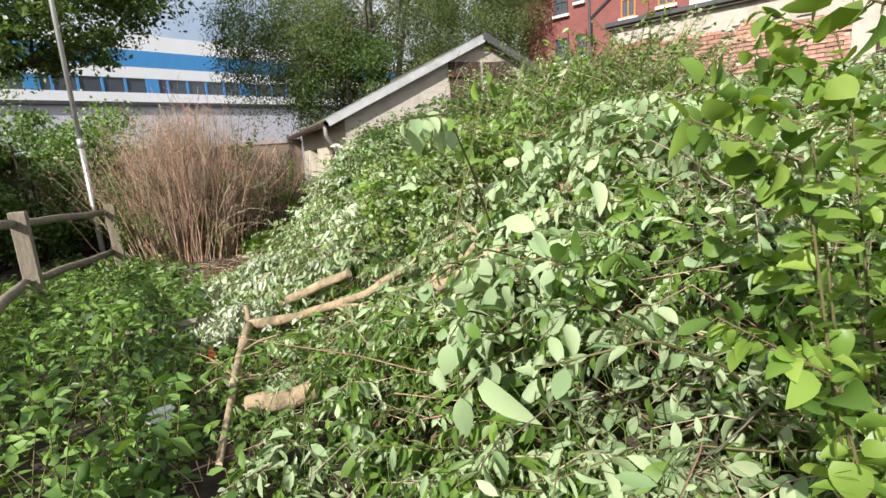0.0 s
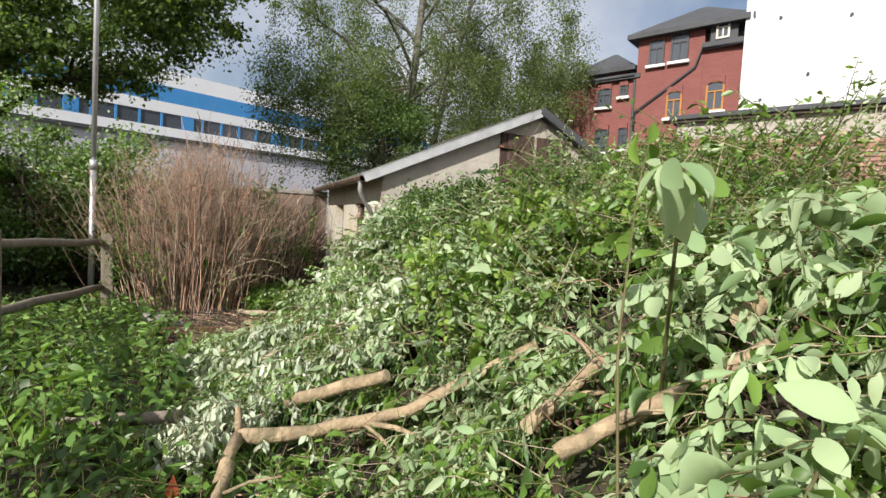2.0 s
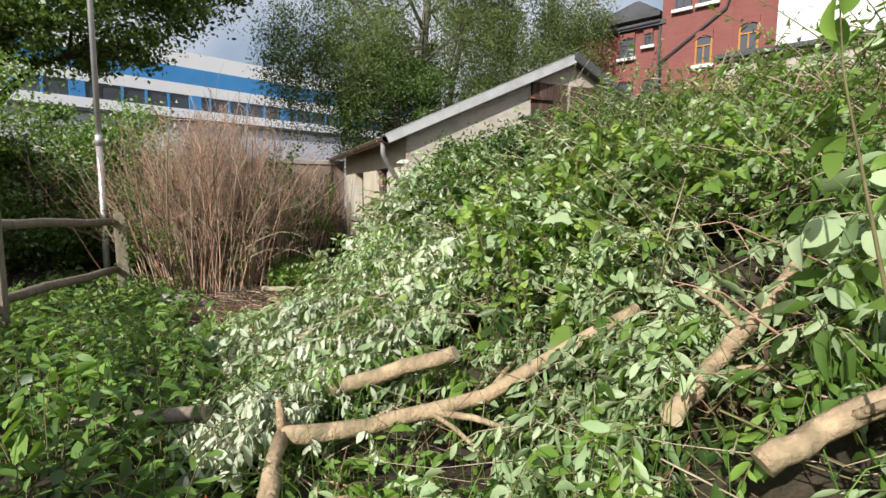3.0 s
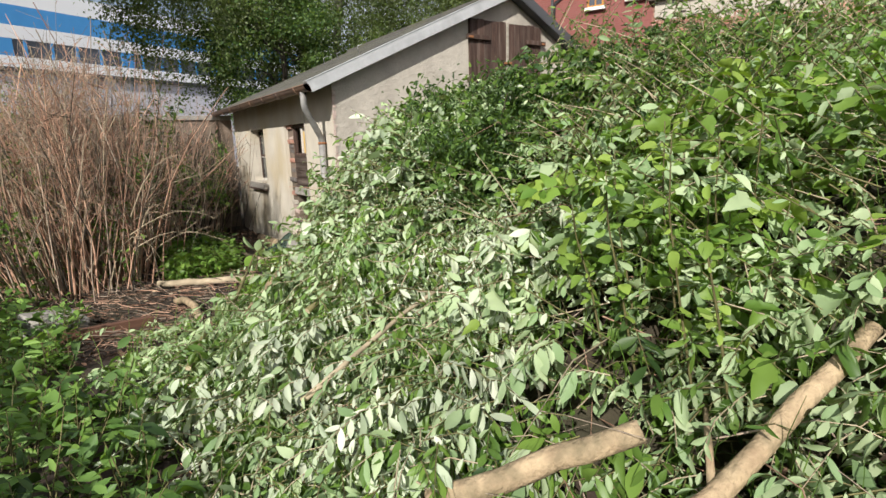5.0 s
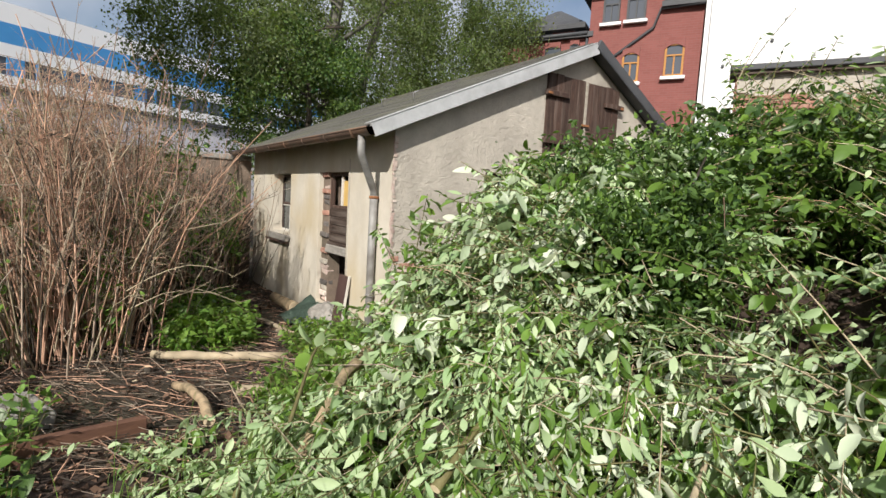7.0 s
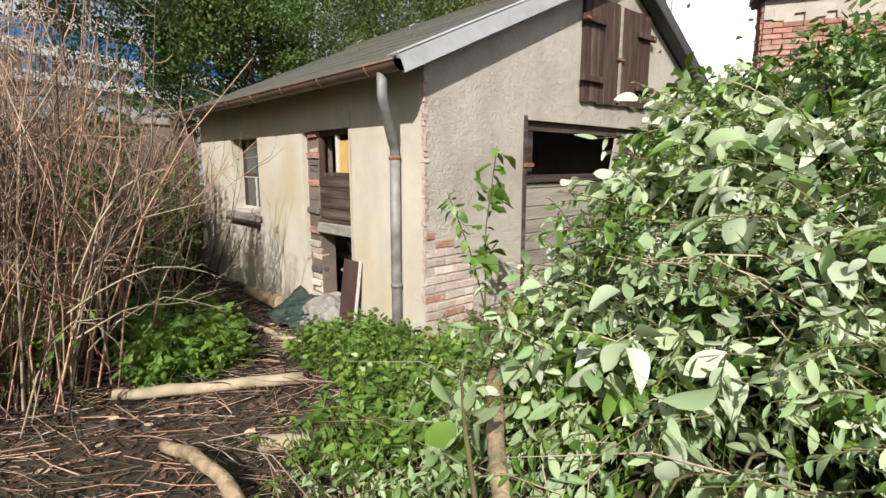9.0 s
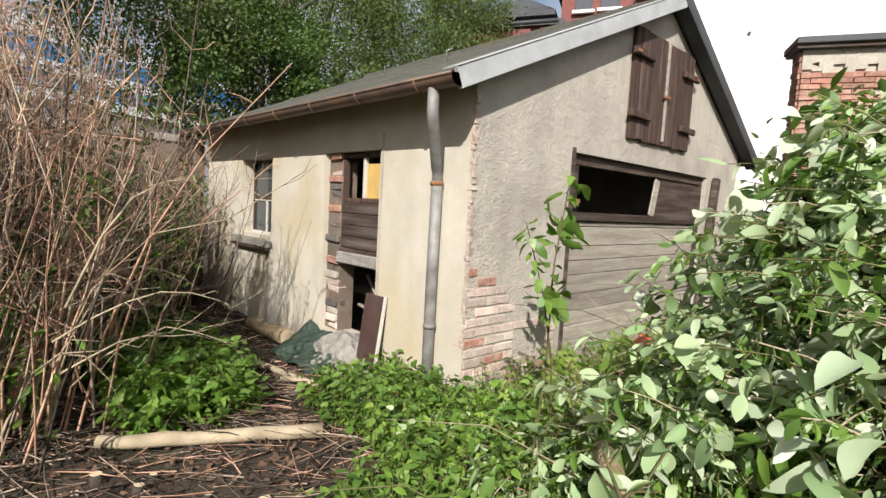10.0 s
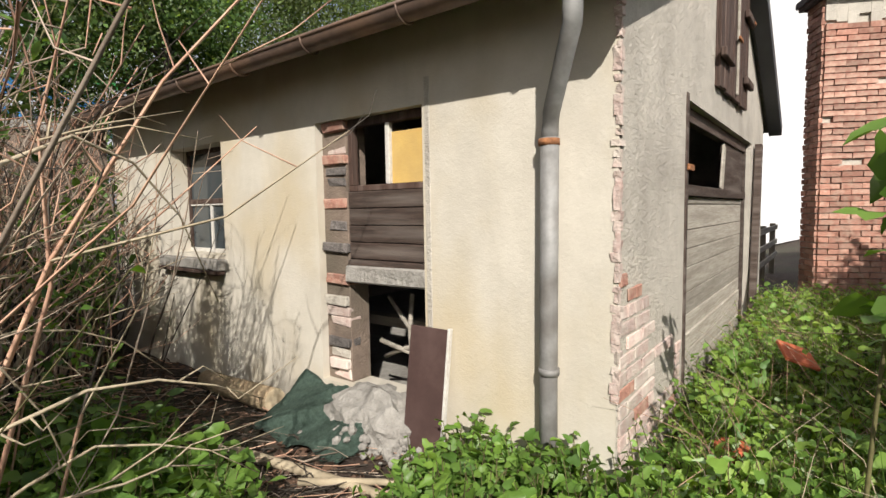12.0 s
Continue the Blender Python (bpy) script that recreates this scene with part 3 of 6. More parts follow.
def gutter():
    bm = bmesh.new()
    cx, cz, r, n = 1.875, 2.435, 0.072, 10
    prev = None
    for rr in (r, r - 0.005):
        for y in (RY0 - 0.03, RY1):
            ring = [bm.verts.new((cx + rr * math.cos(math.pi + math.pi * k / n), y, cz + 0.012 * (y - RY0) / 5 + rr * math.sin(math.pi + math.pi * k / n))) for k in range(n + 1)]
            if prev and y == RY1:
                for k in range(n):
                    bm.faces.new((prev[k], prev[k + 1], ring[k + 1], ring[k])).smooth = True
            prev = ring
    add_tube(bm, [(cx - r, RY0 - 0.03, cz), (cx - r, RY1, cz + 0.013)], 0.011, 6)
    g = gpart("gutter", bm, M_GUTTER, label="half-round brown metal gutter")
    bm = bmesh.new()
    ring = [bm.verts.new((cx + (r + 0.004) * math.cos(math.pi + math.pi * k / n), RY0 - 0.034, cz + (r + 0.004) * math.sin(math.pi + math.pi * k / n))) for k in range(n + 1)]
    top = bm.verts.new((cx, RY0 - 0.034, cz + 0.012))
    f = bm.faces.new(ring + [top])
    bmesh.ops.solidify(bm, geom=[f], thickness=0.006)
    gpart("end_cap", bm, M_RUST, g, "rusty end cap")
    for y in np.arange(RY0 + 0.35, RY1, 0.75):
        bm = bmesh.new()
        add_tube(bm, [(cx + (r + 0.006) * math.cos(math.pi + math.pi * k / 8), y, cz + (r + 0.006) * math.sin(math.pi + math.pi * k / 8)) for k in range(9)], 0.007, 4)
        gpart("bracket", bm, M_GUTTER, g)


gutter()


def downpipe():
    bm = bmesh.new()
    r = 0.041
    add_tube(bm, [(1.875, 10.03, 2.39), (1.875, 10.03, 2.22), (1.885, 10.035, 2.17), (2.12, 10.24, 1.87), (2.16, 10.265, 1.80), (2.165, 10.27, 1.72)], r, 14)
    p = gpart("downpipe", bm, M_PIPE, label="zinc downpipe with a swan neck")
    bm = bmesh.new()
    add_tube(bm, [(2.165, 10.27, 1.76), (2.165, 10.275, 1.0), (2.17, 10.28, 0.52), (2.17, 10.28, 0.03)], r + 0.004, 14)
    gpart("lower_pipe", bm, M_PIPE, p, "aged dull lower pipe")
    for z in (1.74, 0.62):
        bm = bmesh.new()
        add_tube(bm, [(2.167, 10.275, z - 0.016), (2.167, 10.275, z + 0.016)], r + 0.011, 14)
        add_box(bm, 2.18, 2.24, 10.265, 10.285, z - 0.01, z + 0.01)
        gpart("pipe_clip", bm, M_RUST if z > 1 else M_PIPE, p)


downpipe()

# blocked doorway in the west wall
X0 = W + 0.06
box_w = gbox("window_frame", X0, X0 + 0.06, 11.117, 11.83, 1.99, 2.045, M_DWOOD, label="brown window frame over boards")
for a, b, c, d in ((11.117, 11.83, 1.56, 1.60), (11.79, 11.83, 1.60, 1.99), (11.117, 11.15, 1.60, 1.99)):
    gbox("frame_bar", X0, X0 + 0.06, a, b, c, d, M_DWOOD, box_w)
gbox("mullion", X0 + 0.005, X0 + 0.045, 11.45, 11.485, 1.60, 1.99, M_WFRAME, box_w, "flaking white mullion")
gbox("yellow_panel", X0 + 0.03, X0 + 0.045, 11.15, 11.45, 1.60, 1.93, M_YELLOW, box_w, "yellow hardboard in place of glass")
for k in range(4):
    z0 = 1.10 + 0.115 * k
    gbox("board", X0 - 0.01 + random.uniform(0, 0.01), X0 + 0.03, 11.117, 11.83, z0 + 0.003, z0 + 0.113, M_HWOOD, label="dark weathered plank")
gbox("board", X0 - 0.03, X0 + 0.03, 11.117, 11.83, 1.055, 1.097, M_HWOOD)
gbox("lintel", W + 0.01, W + TH, 11.117, 11.84, 0.945, 1.055, M_CONC, label="cracked concrete beam", bevel=0.012, jitter=0.012)
gbox("jamb", W + 0.06, W + TH, 11.845, 12.095, 0.22, 2.045, M_YARDW, label="broken mortar jamb")
for k in range(24):
    z = 0.24 + k * 0.0755
    mat = random.choice((M_CHARRED, M_MORTAR, M_LIMED, M_CHARRED) if z < 0.72 else (M_LIMED, M_MORTAR, M_BRICK) if z < 1.0 else (M_BRICK, M_BRICK, M_LIMED, M_CHARRED, M_MORTAR))
    if random.random() < 0.25:
        continue
    x = random.uniform(0.0, 0.05)
    gbox("brick", W + 0.02 + x, W + 0.15, 11.835 + random.uniform(0, 0.03), 12.09 - random.uniform(0, 0.06), z, z + 0.064, mat, bevel=0.006, jitter=0.008)

# lower window
gbox("sill", W - 0.075, W + 0.12, 13.32, 14.46, 0.93, 1.03, M_CONC, label="concrete window sill", bevel=0.01, jitter=0.008)
gbox("sill_drip", W - 0.09, W - 0.02, 13.34, 14.44, 0.90, 0.93, M_DWOOD)
wf = gbox("window", W + 0.16, W + 0.20, 13.35, 14.28, 1.06, 1.10, M_WFRAME, label="small paned window with flaking white bars")
for a, b, c, d, mt in ((13.35, 13.39, 1.10, 2.04, M_DWOOD), (14.24, 14.28, 1.10, 2.04, M_DWOOD), (13.35, 14.28, 2.0, 2.04, M_DWOOD), (13.39, 14.24, 1.52, 1.57, M_DWOOD), (13.44, 13.465, 1.10, 1.52, M_WFRAME), (13.85, 13.875, 1.10, 1.52, M_WFRAME), (13.39, 14.24, 1.505, 1.52, M_WFRAME)):
    gbox("glazing_bar", W + 0.16, W + 0.205, a, b, c, d, mt, wf)
for c, d in ((1.10, 1.505), (1.57, 2.0)):
    gbox("pane", W + 0.18, W + 0.186, 13.39, 14.24, c, d, M_GLASS, wf, bevel=0)

# loft shutters
SY = S - 0.05
for x0, x1 in ((4.42, 5.125), (5.15, 5.86)):
    left = x0 < 5
    sh = gbox("shutter", x0, x0 + 0.01, SY + 0.032, SY + 0.045, 2.36, 3.47, M_DWOOD, label="dark brown boarded loft shutter, closed")
    n = 5
    for k in range(n):
        a = x0 + (x1 - x0) * k / n
        gbox("board", a + 0.002, a + (x1 - x0) / n - 0.003, SY + random.uniform(0, 0.006), SY + 0.032, 2.35 + random.uniform(0, 0.02), 3.48 - random.uniform(0, 0.03), M_DWOOD, sh)
    for z in (2.60, 3.21):
        a, b = (x0 - 0.07, x0 + 0.36) if left else (x1 - 0.34, x1 + 0.07)
        gbox("batten", a, b, SY - 0.045, SY - 0.002, z - 0.035, z + 0.035, M_DWOOD, sh, "wooden hinge batten", bevel=0.008)
    gbox("hinge", x0 - 0.05 if left else x1 - 0.02, x0 + 0.03 if left else x1 + 0.05, SY - 0.055, SY - 0.046, 3.19, 3.22, M_RUST, sh)
gbox("slam_strip", 5.115, 5.16, SY - 0.02, SY, 2.40, 3.46, M_GWOOD, label="pale weathered strip between the shutters")
gbox("latch", 5.06, 5.21, SY - 0.04, SY - 0.02, 2.86, 2.89, M_RUST)

# gate
GY0 = S + 0.07
for x0, x1 in ((GX0, GX1),):
    gate = gbox("gate", x0, x0 + 0.09, GY0 - 0.02, GY0 + 0.06, 0.0, GZ, M_HWOOD, label="weathered grey plank gate leaf with a broken top light")
    gbox("frame_rail", x0 + 0.09, x1, GY0 - 0.02, GY0 + 0.05, 2.02, GZ, M_HWOOD, gate)
    gbox("frame_rail", x0 + 0.09, x1, GY0 - 0.025, GY0 + 0.05, 1.50, 1.58, M_HWOOD, gate)
    gbox("frame_stile", x1 - 0.09, x1, GY0 - 0.02, GY0 + 0.06, 0.0, 2.02, M_HWOOD, gate)
    gbox("inner_frame", x0 + 0.09, x0 + 0.20, GY0 - 0.01, GY0 + 0.04, 1.58, 2.02, M_HWOOD, gate)
    mid = x0 + 0.58 * (x1 - x0)
    gbox("top_board", mid, x1 - 0.09, GY0 + 0.0, GY0 + 0.03, 1.58, 2.02, M_HWOOD, gate)
    bm = bmesh.new()
    add_box(bm, mid - 0.10, mid + 0.02, GY0 - 0.005, GY0 + 0.012, 1.57, 2.0, 0.002, Matrix.Translation((mid, GY0, 1.6)) @ Matrix.Rotation(0.25, 4, "Y") @ Matrix.Translation((-mid, -GY0, -1.6)))
    gpart("loose_board", bm, M_GWOOD, gate)
    k, z = 0, 0.02
    while z < 1.48:
        h = random.choice((0.14, 0.17, 0.19))
        gbox("plank", x0 + 0.09, x1 - 0.09, GY0 + random.uniform(0, 0.012), GY0 + 0.035, z + 0.004, min(z + h, 1.498) - 0.003, M_GWOOD, gate)
        z += h
bm = bmesh.new()
add_box(bm, 6.55, 6.67, GY0 - 0.16, GY0 - 0.09, -0.1, 2.14, 0.006, Matrix.Translation((6.6, GY0, 0)) @ Matrix.Rotation(0.12, 4, "Y") @ Matrix.Translation((-6.6, -GY0, 0)))
gpart("gate_post", bm, M_HWOOD, label="weathered timber post leaning on the gate")
gbox("gate_frame", GX0 - 0.03, GX0 + 0.03, S - 0.012, S + 0.10, -0.1, 2.16, M_HWOOD)
gbox("hinge", GX0 - 0.03, GX0 + 0.12, S - 0.03, S - 0.014, 1.66, 1.70, M_RUST)

# fallen render: mortar bed and limewashed bricks at the corner
bm = bmesh.new()
random.seed(4)
edge = [(W - 0.002, -0.15)]
for k in range(17):
    z = -0.15 + k * 0.079
    reach = 3.5 - 0.35 * abs(math.sin(k * 1.7)) if k < 9 else 3.45 - 0.12 * (k - 8) + random.uniform(-0.25, 0.1)
    edge += [(reach, z), (reach + random.uniform(-0.03, 0.03), z + 0.06)]
edge.append((W - 0.002, 1.19))
lo, hi = [[bm.verts.new((x, y, z)) for x, z in edge] for y in (S - 0.006, S - 0.001)]
bm.faces.new(lo)
bm.faces.new(hi[::-1])
for k in range(len(edge)):
    q = (k + 1) % len(edge)
    bm.faces.new((lo[q], lo[k], hi[k], hi[q]))
gpart("bare_patch", bm, M_MORTAR, label="bare mortar where render has fallen")
for k in range(16):
    z = -0.14 + k * 0.079
    x, c = W + (0.0 if k % 2 else -0.0), 0
    reach = 3.42 if k < 9 else 3.35 - 0.13 * (k - 8)
    while x < reach - 0.1:
        wbrick = 0.115 if (c == 0 and k % 2) or random.random() < 0.25 else 0.235
        if random.random() > (0.08 if k < 9 else 0.3) and not (9 < k and 2.6 < x < 3.2) and not (5 < k < 9 and 2.75 < x < 3.1):
            gbox("brick", x + 0.005, min(x + wbrick, reach) - 0.006, S - 0.014 - random.uniform(0, 0.004), S - 0.005, z + 0.008, z + 0.068, M_BRICK if random.random() < 0.07 else M_LIMED, bevel=0.003, jitter=0.004)
        x += wbrick
        c += 1
# ragged plaster edge up the corner
bm = bmesh.new()
for k in range(40):
    z = 0.5 + k * 0.048
    add_box(bm, W - 0.006, W + random.uniform(0.01, 0.05), S - 0.012, S + random.uniform(0.01, 0.03), z, z + random.uniform(0.03, 0.06), jitter=0.006)
gpart("chipped_edge", bm, M_LIMED, label="chipped plaster edge")
gbox("patch_line", W - 0.004, W + 0.01, 11.06, 11.10, 0.0, 2.2, M_GREY, label="trace of an old pipe")
gbox("old_beam", W + 0.6, W + 0.7, 10.9, 12.6, 0.5, 0.58, M_GWOOD, label="broken beam inside")
for k, (p, q) in enumerate((((W + 0.3, 11.15, 0.25), (W + 0.35, 11.75, 0.8)), ((W + 0.35, 11.8, 0.35), (W + 0.3, 11.1, 0.62)), ((W + 0.3, 11.5, 0.1), (W + 0.32, 11.5, 0.85)), ((W + 0.25, 11.75, 0.5), (W + 0.5, 11.2, 0.3)))):
    bm = bmesh.new()
    add_tube(bm, bent(p, q, 3, 0.015, k), 0.018, 5)
    gpart("broken_lath", bm, M_GWOOD)

# ---- far buildings ----


def window_unit(parent, x, z, w, h, frame_mat, arch=0.0, y=0.0, sill=True):
    """Window with frame, panes, sill and arched head, set in a facade that faces local -y."""
    fr = 0.07
    y -= 0.05
    win = box("window", x + fr / 2, x + w - fr / 2, y + 0.02, y + 0.03, z + fr / 2, z + h - fr / 2, M_FARGLASS, parent)
    for a, b, c, d in ((x, x + fr, z, z + h), (x + w - fr, x + w, z, z + h), (x + fr, x + w - fr, z, z + fr), (x + fr, x + w - fr, z + h - fr, z + h), (x + fr, x + w - fr, z + 0.62 * h, z + 0.62 * h + 0.05), (x + w / 2 - 0.025, x + w / 2 + 0.025, z + fr, z + 0.62 * h)):
        box("glazing_bar", a, b, y - 0.02, y + 0.05, c, d, frame_mat, win)
    if sill:
        bm = bmesh.new()
        add_box(bm, x - 0.08, x + w + 0.08, y - 0.12, y + 0.02, z - 0.11, z, 0.01)
        part("sill", bm, M_WHITE, win)
    if arch:
        bm = bmesh.new()
        n = 8
        low = [(x + w * k / n, z + h - arch + arch * (1 - (k / n * 2 - 1) ** 2) - 0.03) for k in range(n + 1)]
        pts = low + [(x + w, z + h + 0.14), (x, z + h + 0.14)]
        f0, f1 = [[bm.verts.new((a, yy, c)) for a, c in pts] for yy in (y - 0.045, y + 0.03)]
        bm.faces.new(f0)
        bm.faces.new(f1[::-1])
        for k in range(len(pts)):
            q = (k + 1) % len(pts)
            bm.faces.new((f0[q], f0[k], f1[k], f1[q]))
        part("arch", bm, M_RED, win)


TURN_RED = -62.0
red = empty("brick_house", "tall red brick house with dark slate roofs", "house", (16.0, 15.7, 0), turn=TURN_RED)


def rbox(name, x0, x1, y0, y1, z0, z1, mat, parent=None, label="", bevel=0.0):
    return box(name, x0, x1, y0, y1, z0, z1, mat, parent or red, label, bevel)


def hip(name, x0, x1, y0, y1, z0, z1, inset, parent, over=0.35):
    bm = bmesh.new()
    lo = [bm.verts.new(p) for p in ((x0 - over, y0 - over, z0), (x1 + over, y0 - over, z0), (x1 + over, y1, z0), (x0 - over, y1, z0))]
    hi = [bm.verts.new(p) for p in ((x0 + inset, y0 + inset, z1), (x1 - inset, y0 + inset, z1), (x1 - inset, y1 - inset, z1), (x0 + inset, y1 - inset, z1))]
    lo2 = [bm.verts.new(v.co - Vector((0, 0, 0.18))) for v in lo]
    for k in range(4):
        j = (k + 1) % 4
        bm.faces.new((lo[k], lo[j], hi[j], hi[k]))
        bm.faces.new((lo2[k], lo2[j], lo[j], lo[k]))
    bm.faces.new(hi)
    bm.faces.new(lo2[::-1])
    return part(name, bm, M_DROOF, parent)


# tower block, main block, set-back wing
rbox("wall", -2.85, -0.4, 0, 6, 0, 9.62, M_RED)
rbox("wall", -0.4, 0.9, 0.02, 6, 0, 8.75, M_RED)
rbox("wall", -6.3, -2.85, 0.15, 6, 0, 8.15, M_RED)
rbox("attic_wall", -5.7, -3.6, 0.9, 6, 8.15, 8.75, M_RED)
rbox("attic_slates", -0.4, 0.9, 0.35, 6, 8.75, 9.62, M_DROOF)
hip("roof", -2.85, 0.9, 0, 6, 9.65, 11.0, 1.75, red)
hip("roof", -5.7, -3.5, 0.9, 6, 8.75, 9.75, 1.0, red)
hip("roof", -6.3, -2.9, 0.15, 6, 8.2, 8.5, 1.2, red, 0.2)
rbox("eave", -0.42, 0.95, -0.25, 0.4, 8.72, 8.9, M_DROOF)
dormer = rbox("dormer", -0.2, 0.7, -0.05, 1.2, 8.9, 9.7, M_DROOF)
window_unit(dormer, 0.0, 8.98, 0.45, 0.6, M_WFRAME, y=-0.08, sill=False)
for x, z, w, h, fm, ar in ((-2.4, 8.4, 0.58, 1.0, M_DROOF, 0.08), (-1.58, 8.42, 0.64, 1.12, M_DROOF, 0.08), (-0.21, 6.42, 0.62, 1.1, M_AMBER, 0.14), (-1.6, 6.28, 0.58, 1.05, M_AMBER, 0.14), (-0.21, 3.3, 0.62, 1.2, M_AMBER, 0.14), (-1.6, 3.3, 0.58, 1.2, M_AMBER, 0.14)):
    window_unit(red, x, z, w, h, fm, ar, y=-0.0 if x < -0.4 else 0.02)
for x, z, w, h in ((-4.5, 7.0, 0.6, 0.8), (-3.55, 7.35, 0.35, 0.5), (-4.5, 5.1, 0.6, 1.0), (-3.5, 5.2, 0.4, 0.9)):
    window_unit(red, x, z, w, h, M_DROOF, 0.06, y=0.15)
window_unit(red, -5.0, 8.2, 0.5, 0.45, M_DROOF, 0.04, y=0.9)
bm = bmesh.new()
add_tube(bm, [(-2.8, -0.06, 5.5), (-2.8, -0.06, 6.6), (-0.65, -0.06, 8.1), (-0.45, -0.1, 8.7), (0.9, -0.2, 8.72)], 0.05, 6)
part("eave_pipe", bm, M_DROOF, red, "dark sloping drainpipe")
bm = bmesh.new()
add_tube(bm, [(-2.93, 0.06, 0), (-2.93, 0.06, 8.2)], 0.05, 6)
part("drainpipe", bm, M_DROOF, red)
bm = bmesh.new()
add_tube(bm, [(-6.4, -0.05, 8.1), (-2.9, -0.05, 8.15)], 0.07, 6)
part("gutter", bm, M_DROOF, red)

white = empty("white_house", "plain white firewall of a tall house", "house", (16.0, 15.7, 0), turn=TURN_RED)
bm = bmesh.new()
plan = ((0.95, -0.25), (4.5, -0.25), (14.5, 13.3), (0.95, 13.3))
lo, hi = [[bm.verts.new((x, y, z)) for x, y in plan] for z in (0, 15.5)]
bm.faces.new(lo[::-1])
bm.faces.new(hi)
for k in range(4):
    bm.faces.new((lo[k], lo[(k + 1) % 4], hi[(k + 1) % 4], hi[k]))
part("wall", bm, M_WHITE, white)
bm = bmesh.new()
add_tube(bm, [(1.15, -0.32, 0), (1.15, -0.32, 15.4)], 0.05, 6)
part("drainpipe", bm, M_WHITE, white)
for x, z in ((2.0, 9.3), (2.9, 7.3), (3.9, 9.0), (1.6, 6.6)):
    bm = bmesh.new()
    add_tube(bm, [(x, -0.31, z), (x, -0.23, z)], 0.05, 8)
    part("wall_anchor", bm, M_DROOF, white)

# striped hall
hall = empty("factory_hall", "long white hall with blue stripes", "hall", (-4.4, 46.0, 0), turn=math.degrees(math.atan2(0.44, 0.898)))
box("wall", -45, 60, 0, 20, 0, 6.75, M_HALLG, hall, "lavender-grey base wall")
box("ledge", -45, 60, -0.25, 0.5, 6.75, 7.0, M_DROOF, hall, "dark ledge")
for z0, z1, mt, nm in ((7.0, 7.7, M_HALLW, "band"), (8.75, 9.55, M_HALLW, "band"), (9.55, 10.75, M_HALLB, "stripe"), (10.75, 11.9, M_HALLW, "band")):
    box(nm, -45, 60, 0.02, 20, z0, z1, mt, hall, "blue cladding stripe" if nm == "stripe" else "white cladding band")
box("window_band", -45, 60, 0.10, 20, 7.7, 8.75, M_FARGLASS, hall, "dark ribbon window")
for k in range(70):
    x = -45 + 1.5 * k
    box("mullion", x, x + (0.9 if k % 5 == 0 else 0.16), 0.03, 0.12, 7.7, 8.75, M_HALLB, hall)
sign = empty("roof_sign", "green rooftop sign with white unreadable letters", "sign", (11.0, 53.6, 11.9), turn=math.degrees(math.atan2(0.44, 0.898)))
box("board", 0, 9, -0.1, 0.1, 0, 2.0, M_GREEN, sign)
for k in range(5):
    box("letter_bar", 0.8 + 1.6 * k, 1.9 + 1.6 * k, -0.14, -0.1, 0.5, 1.5, M_HALLW, sign, jitter=0.05)

# ruined brick wall with render remains
TW = math.degrees(math.atan2(-0.89, 0.46))
ruin = empty("ruined_brick_wall", "crumbling brick wall with patches of render", "wall", (8.05, 9.37, 0), turn=TW)
# local x runs along the wall, local -y faces the yard
box("core", 0, 4.0, 0.02, 0.37, -0.3, 4.01, M_MORTAR, ruin, "mortar core")
box("coping", -0.12, 4.1, -0.18, 0.5, 4.03, 4.12, M_DROOF, ruin, "dark roofing felt coping", bevel=0.01)
box("coping_board", -0.1, 4.08, -0.13, 0.45, 3.98, 4.03, M_HWOOD, ruin)
bm = bmesh.new()
random.seed(9)
edge = [3.72 - 0.22 * (x / 4.0) ** 1.3 + random.uniform(-0.09, 0.09) for x in np.linspace(0, 4, 33)]
for k in range(32):
    x0 = 4.0 * k / 32
    add_box(bm, x0, x0 + 0.126, -0.02, 0.02, edge[k], 3.98, jitter=0.004)
part("render", bm, M_GREY, ruin, "grey render left under the coping")
annex = empty("grey_annex", "grey rendered annex with dark shutters", "annex", (8.05, 9.37, 0), turn=TW)
box("wall", 4.02, 9.0, -0.05, 3.0, -0.3, 4.6, M_GREY, annex)
box("roof", 3.95, 9.1, -0.25, 3.2, 4.6, 4.75, M_DROOF, annex)
for x in (4.35, 6.2):
    sh = box("shutter", x, x + 0.7, -0.10, -0.05, 2.1, 3.2, M_DWOOD, annex, "dark wooden shutter", bevel=0.005)
    for k in range(4):
        box("board", x + 0.17 * k + 0.01, x + 0.17 * k + 0.165, -0.115, -0.10, 2.12, 3.18, M_DWOOD, sh)

# low boundary wall north of the yard
bw = empty("boundary_wall", "low brown yard wall with a concrete cap", "wall", (0, 15.7, 0))
box("wall", -7.0, 2.2, 0, 0.24, -0.4, 2.3, M_YARDW, bw)
box("cap", -7.05, 2.2, -0.04, 0.28, 2.3, 2.4, M_CONC, bw, bevel=0.01)
fence_e = empty("rail_fence", "weathered wooden rail fence", "fence", (9.2, 10.2, 0))
for x in (0, 1.8, 3.6):
    box("post", x, x + 0.1, 0, 0.1, -0.2, 1.05, M_POST, fence_e, bevel=0.006)
for z in (0.35, 0.62, 0.92):
    box("rail", -0.1, 3.8, -0.03, 0.0, z, z + 0.1, M_GWOOD, fence_e, bevel=0.005)

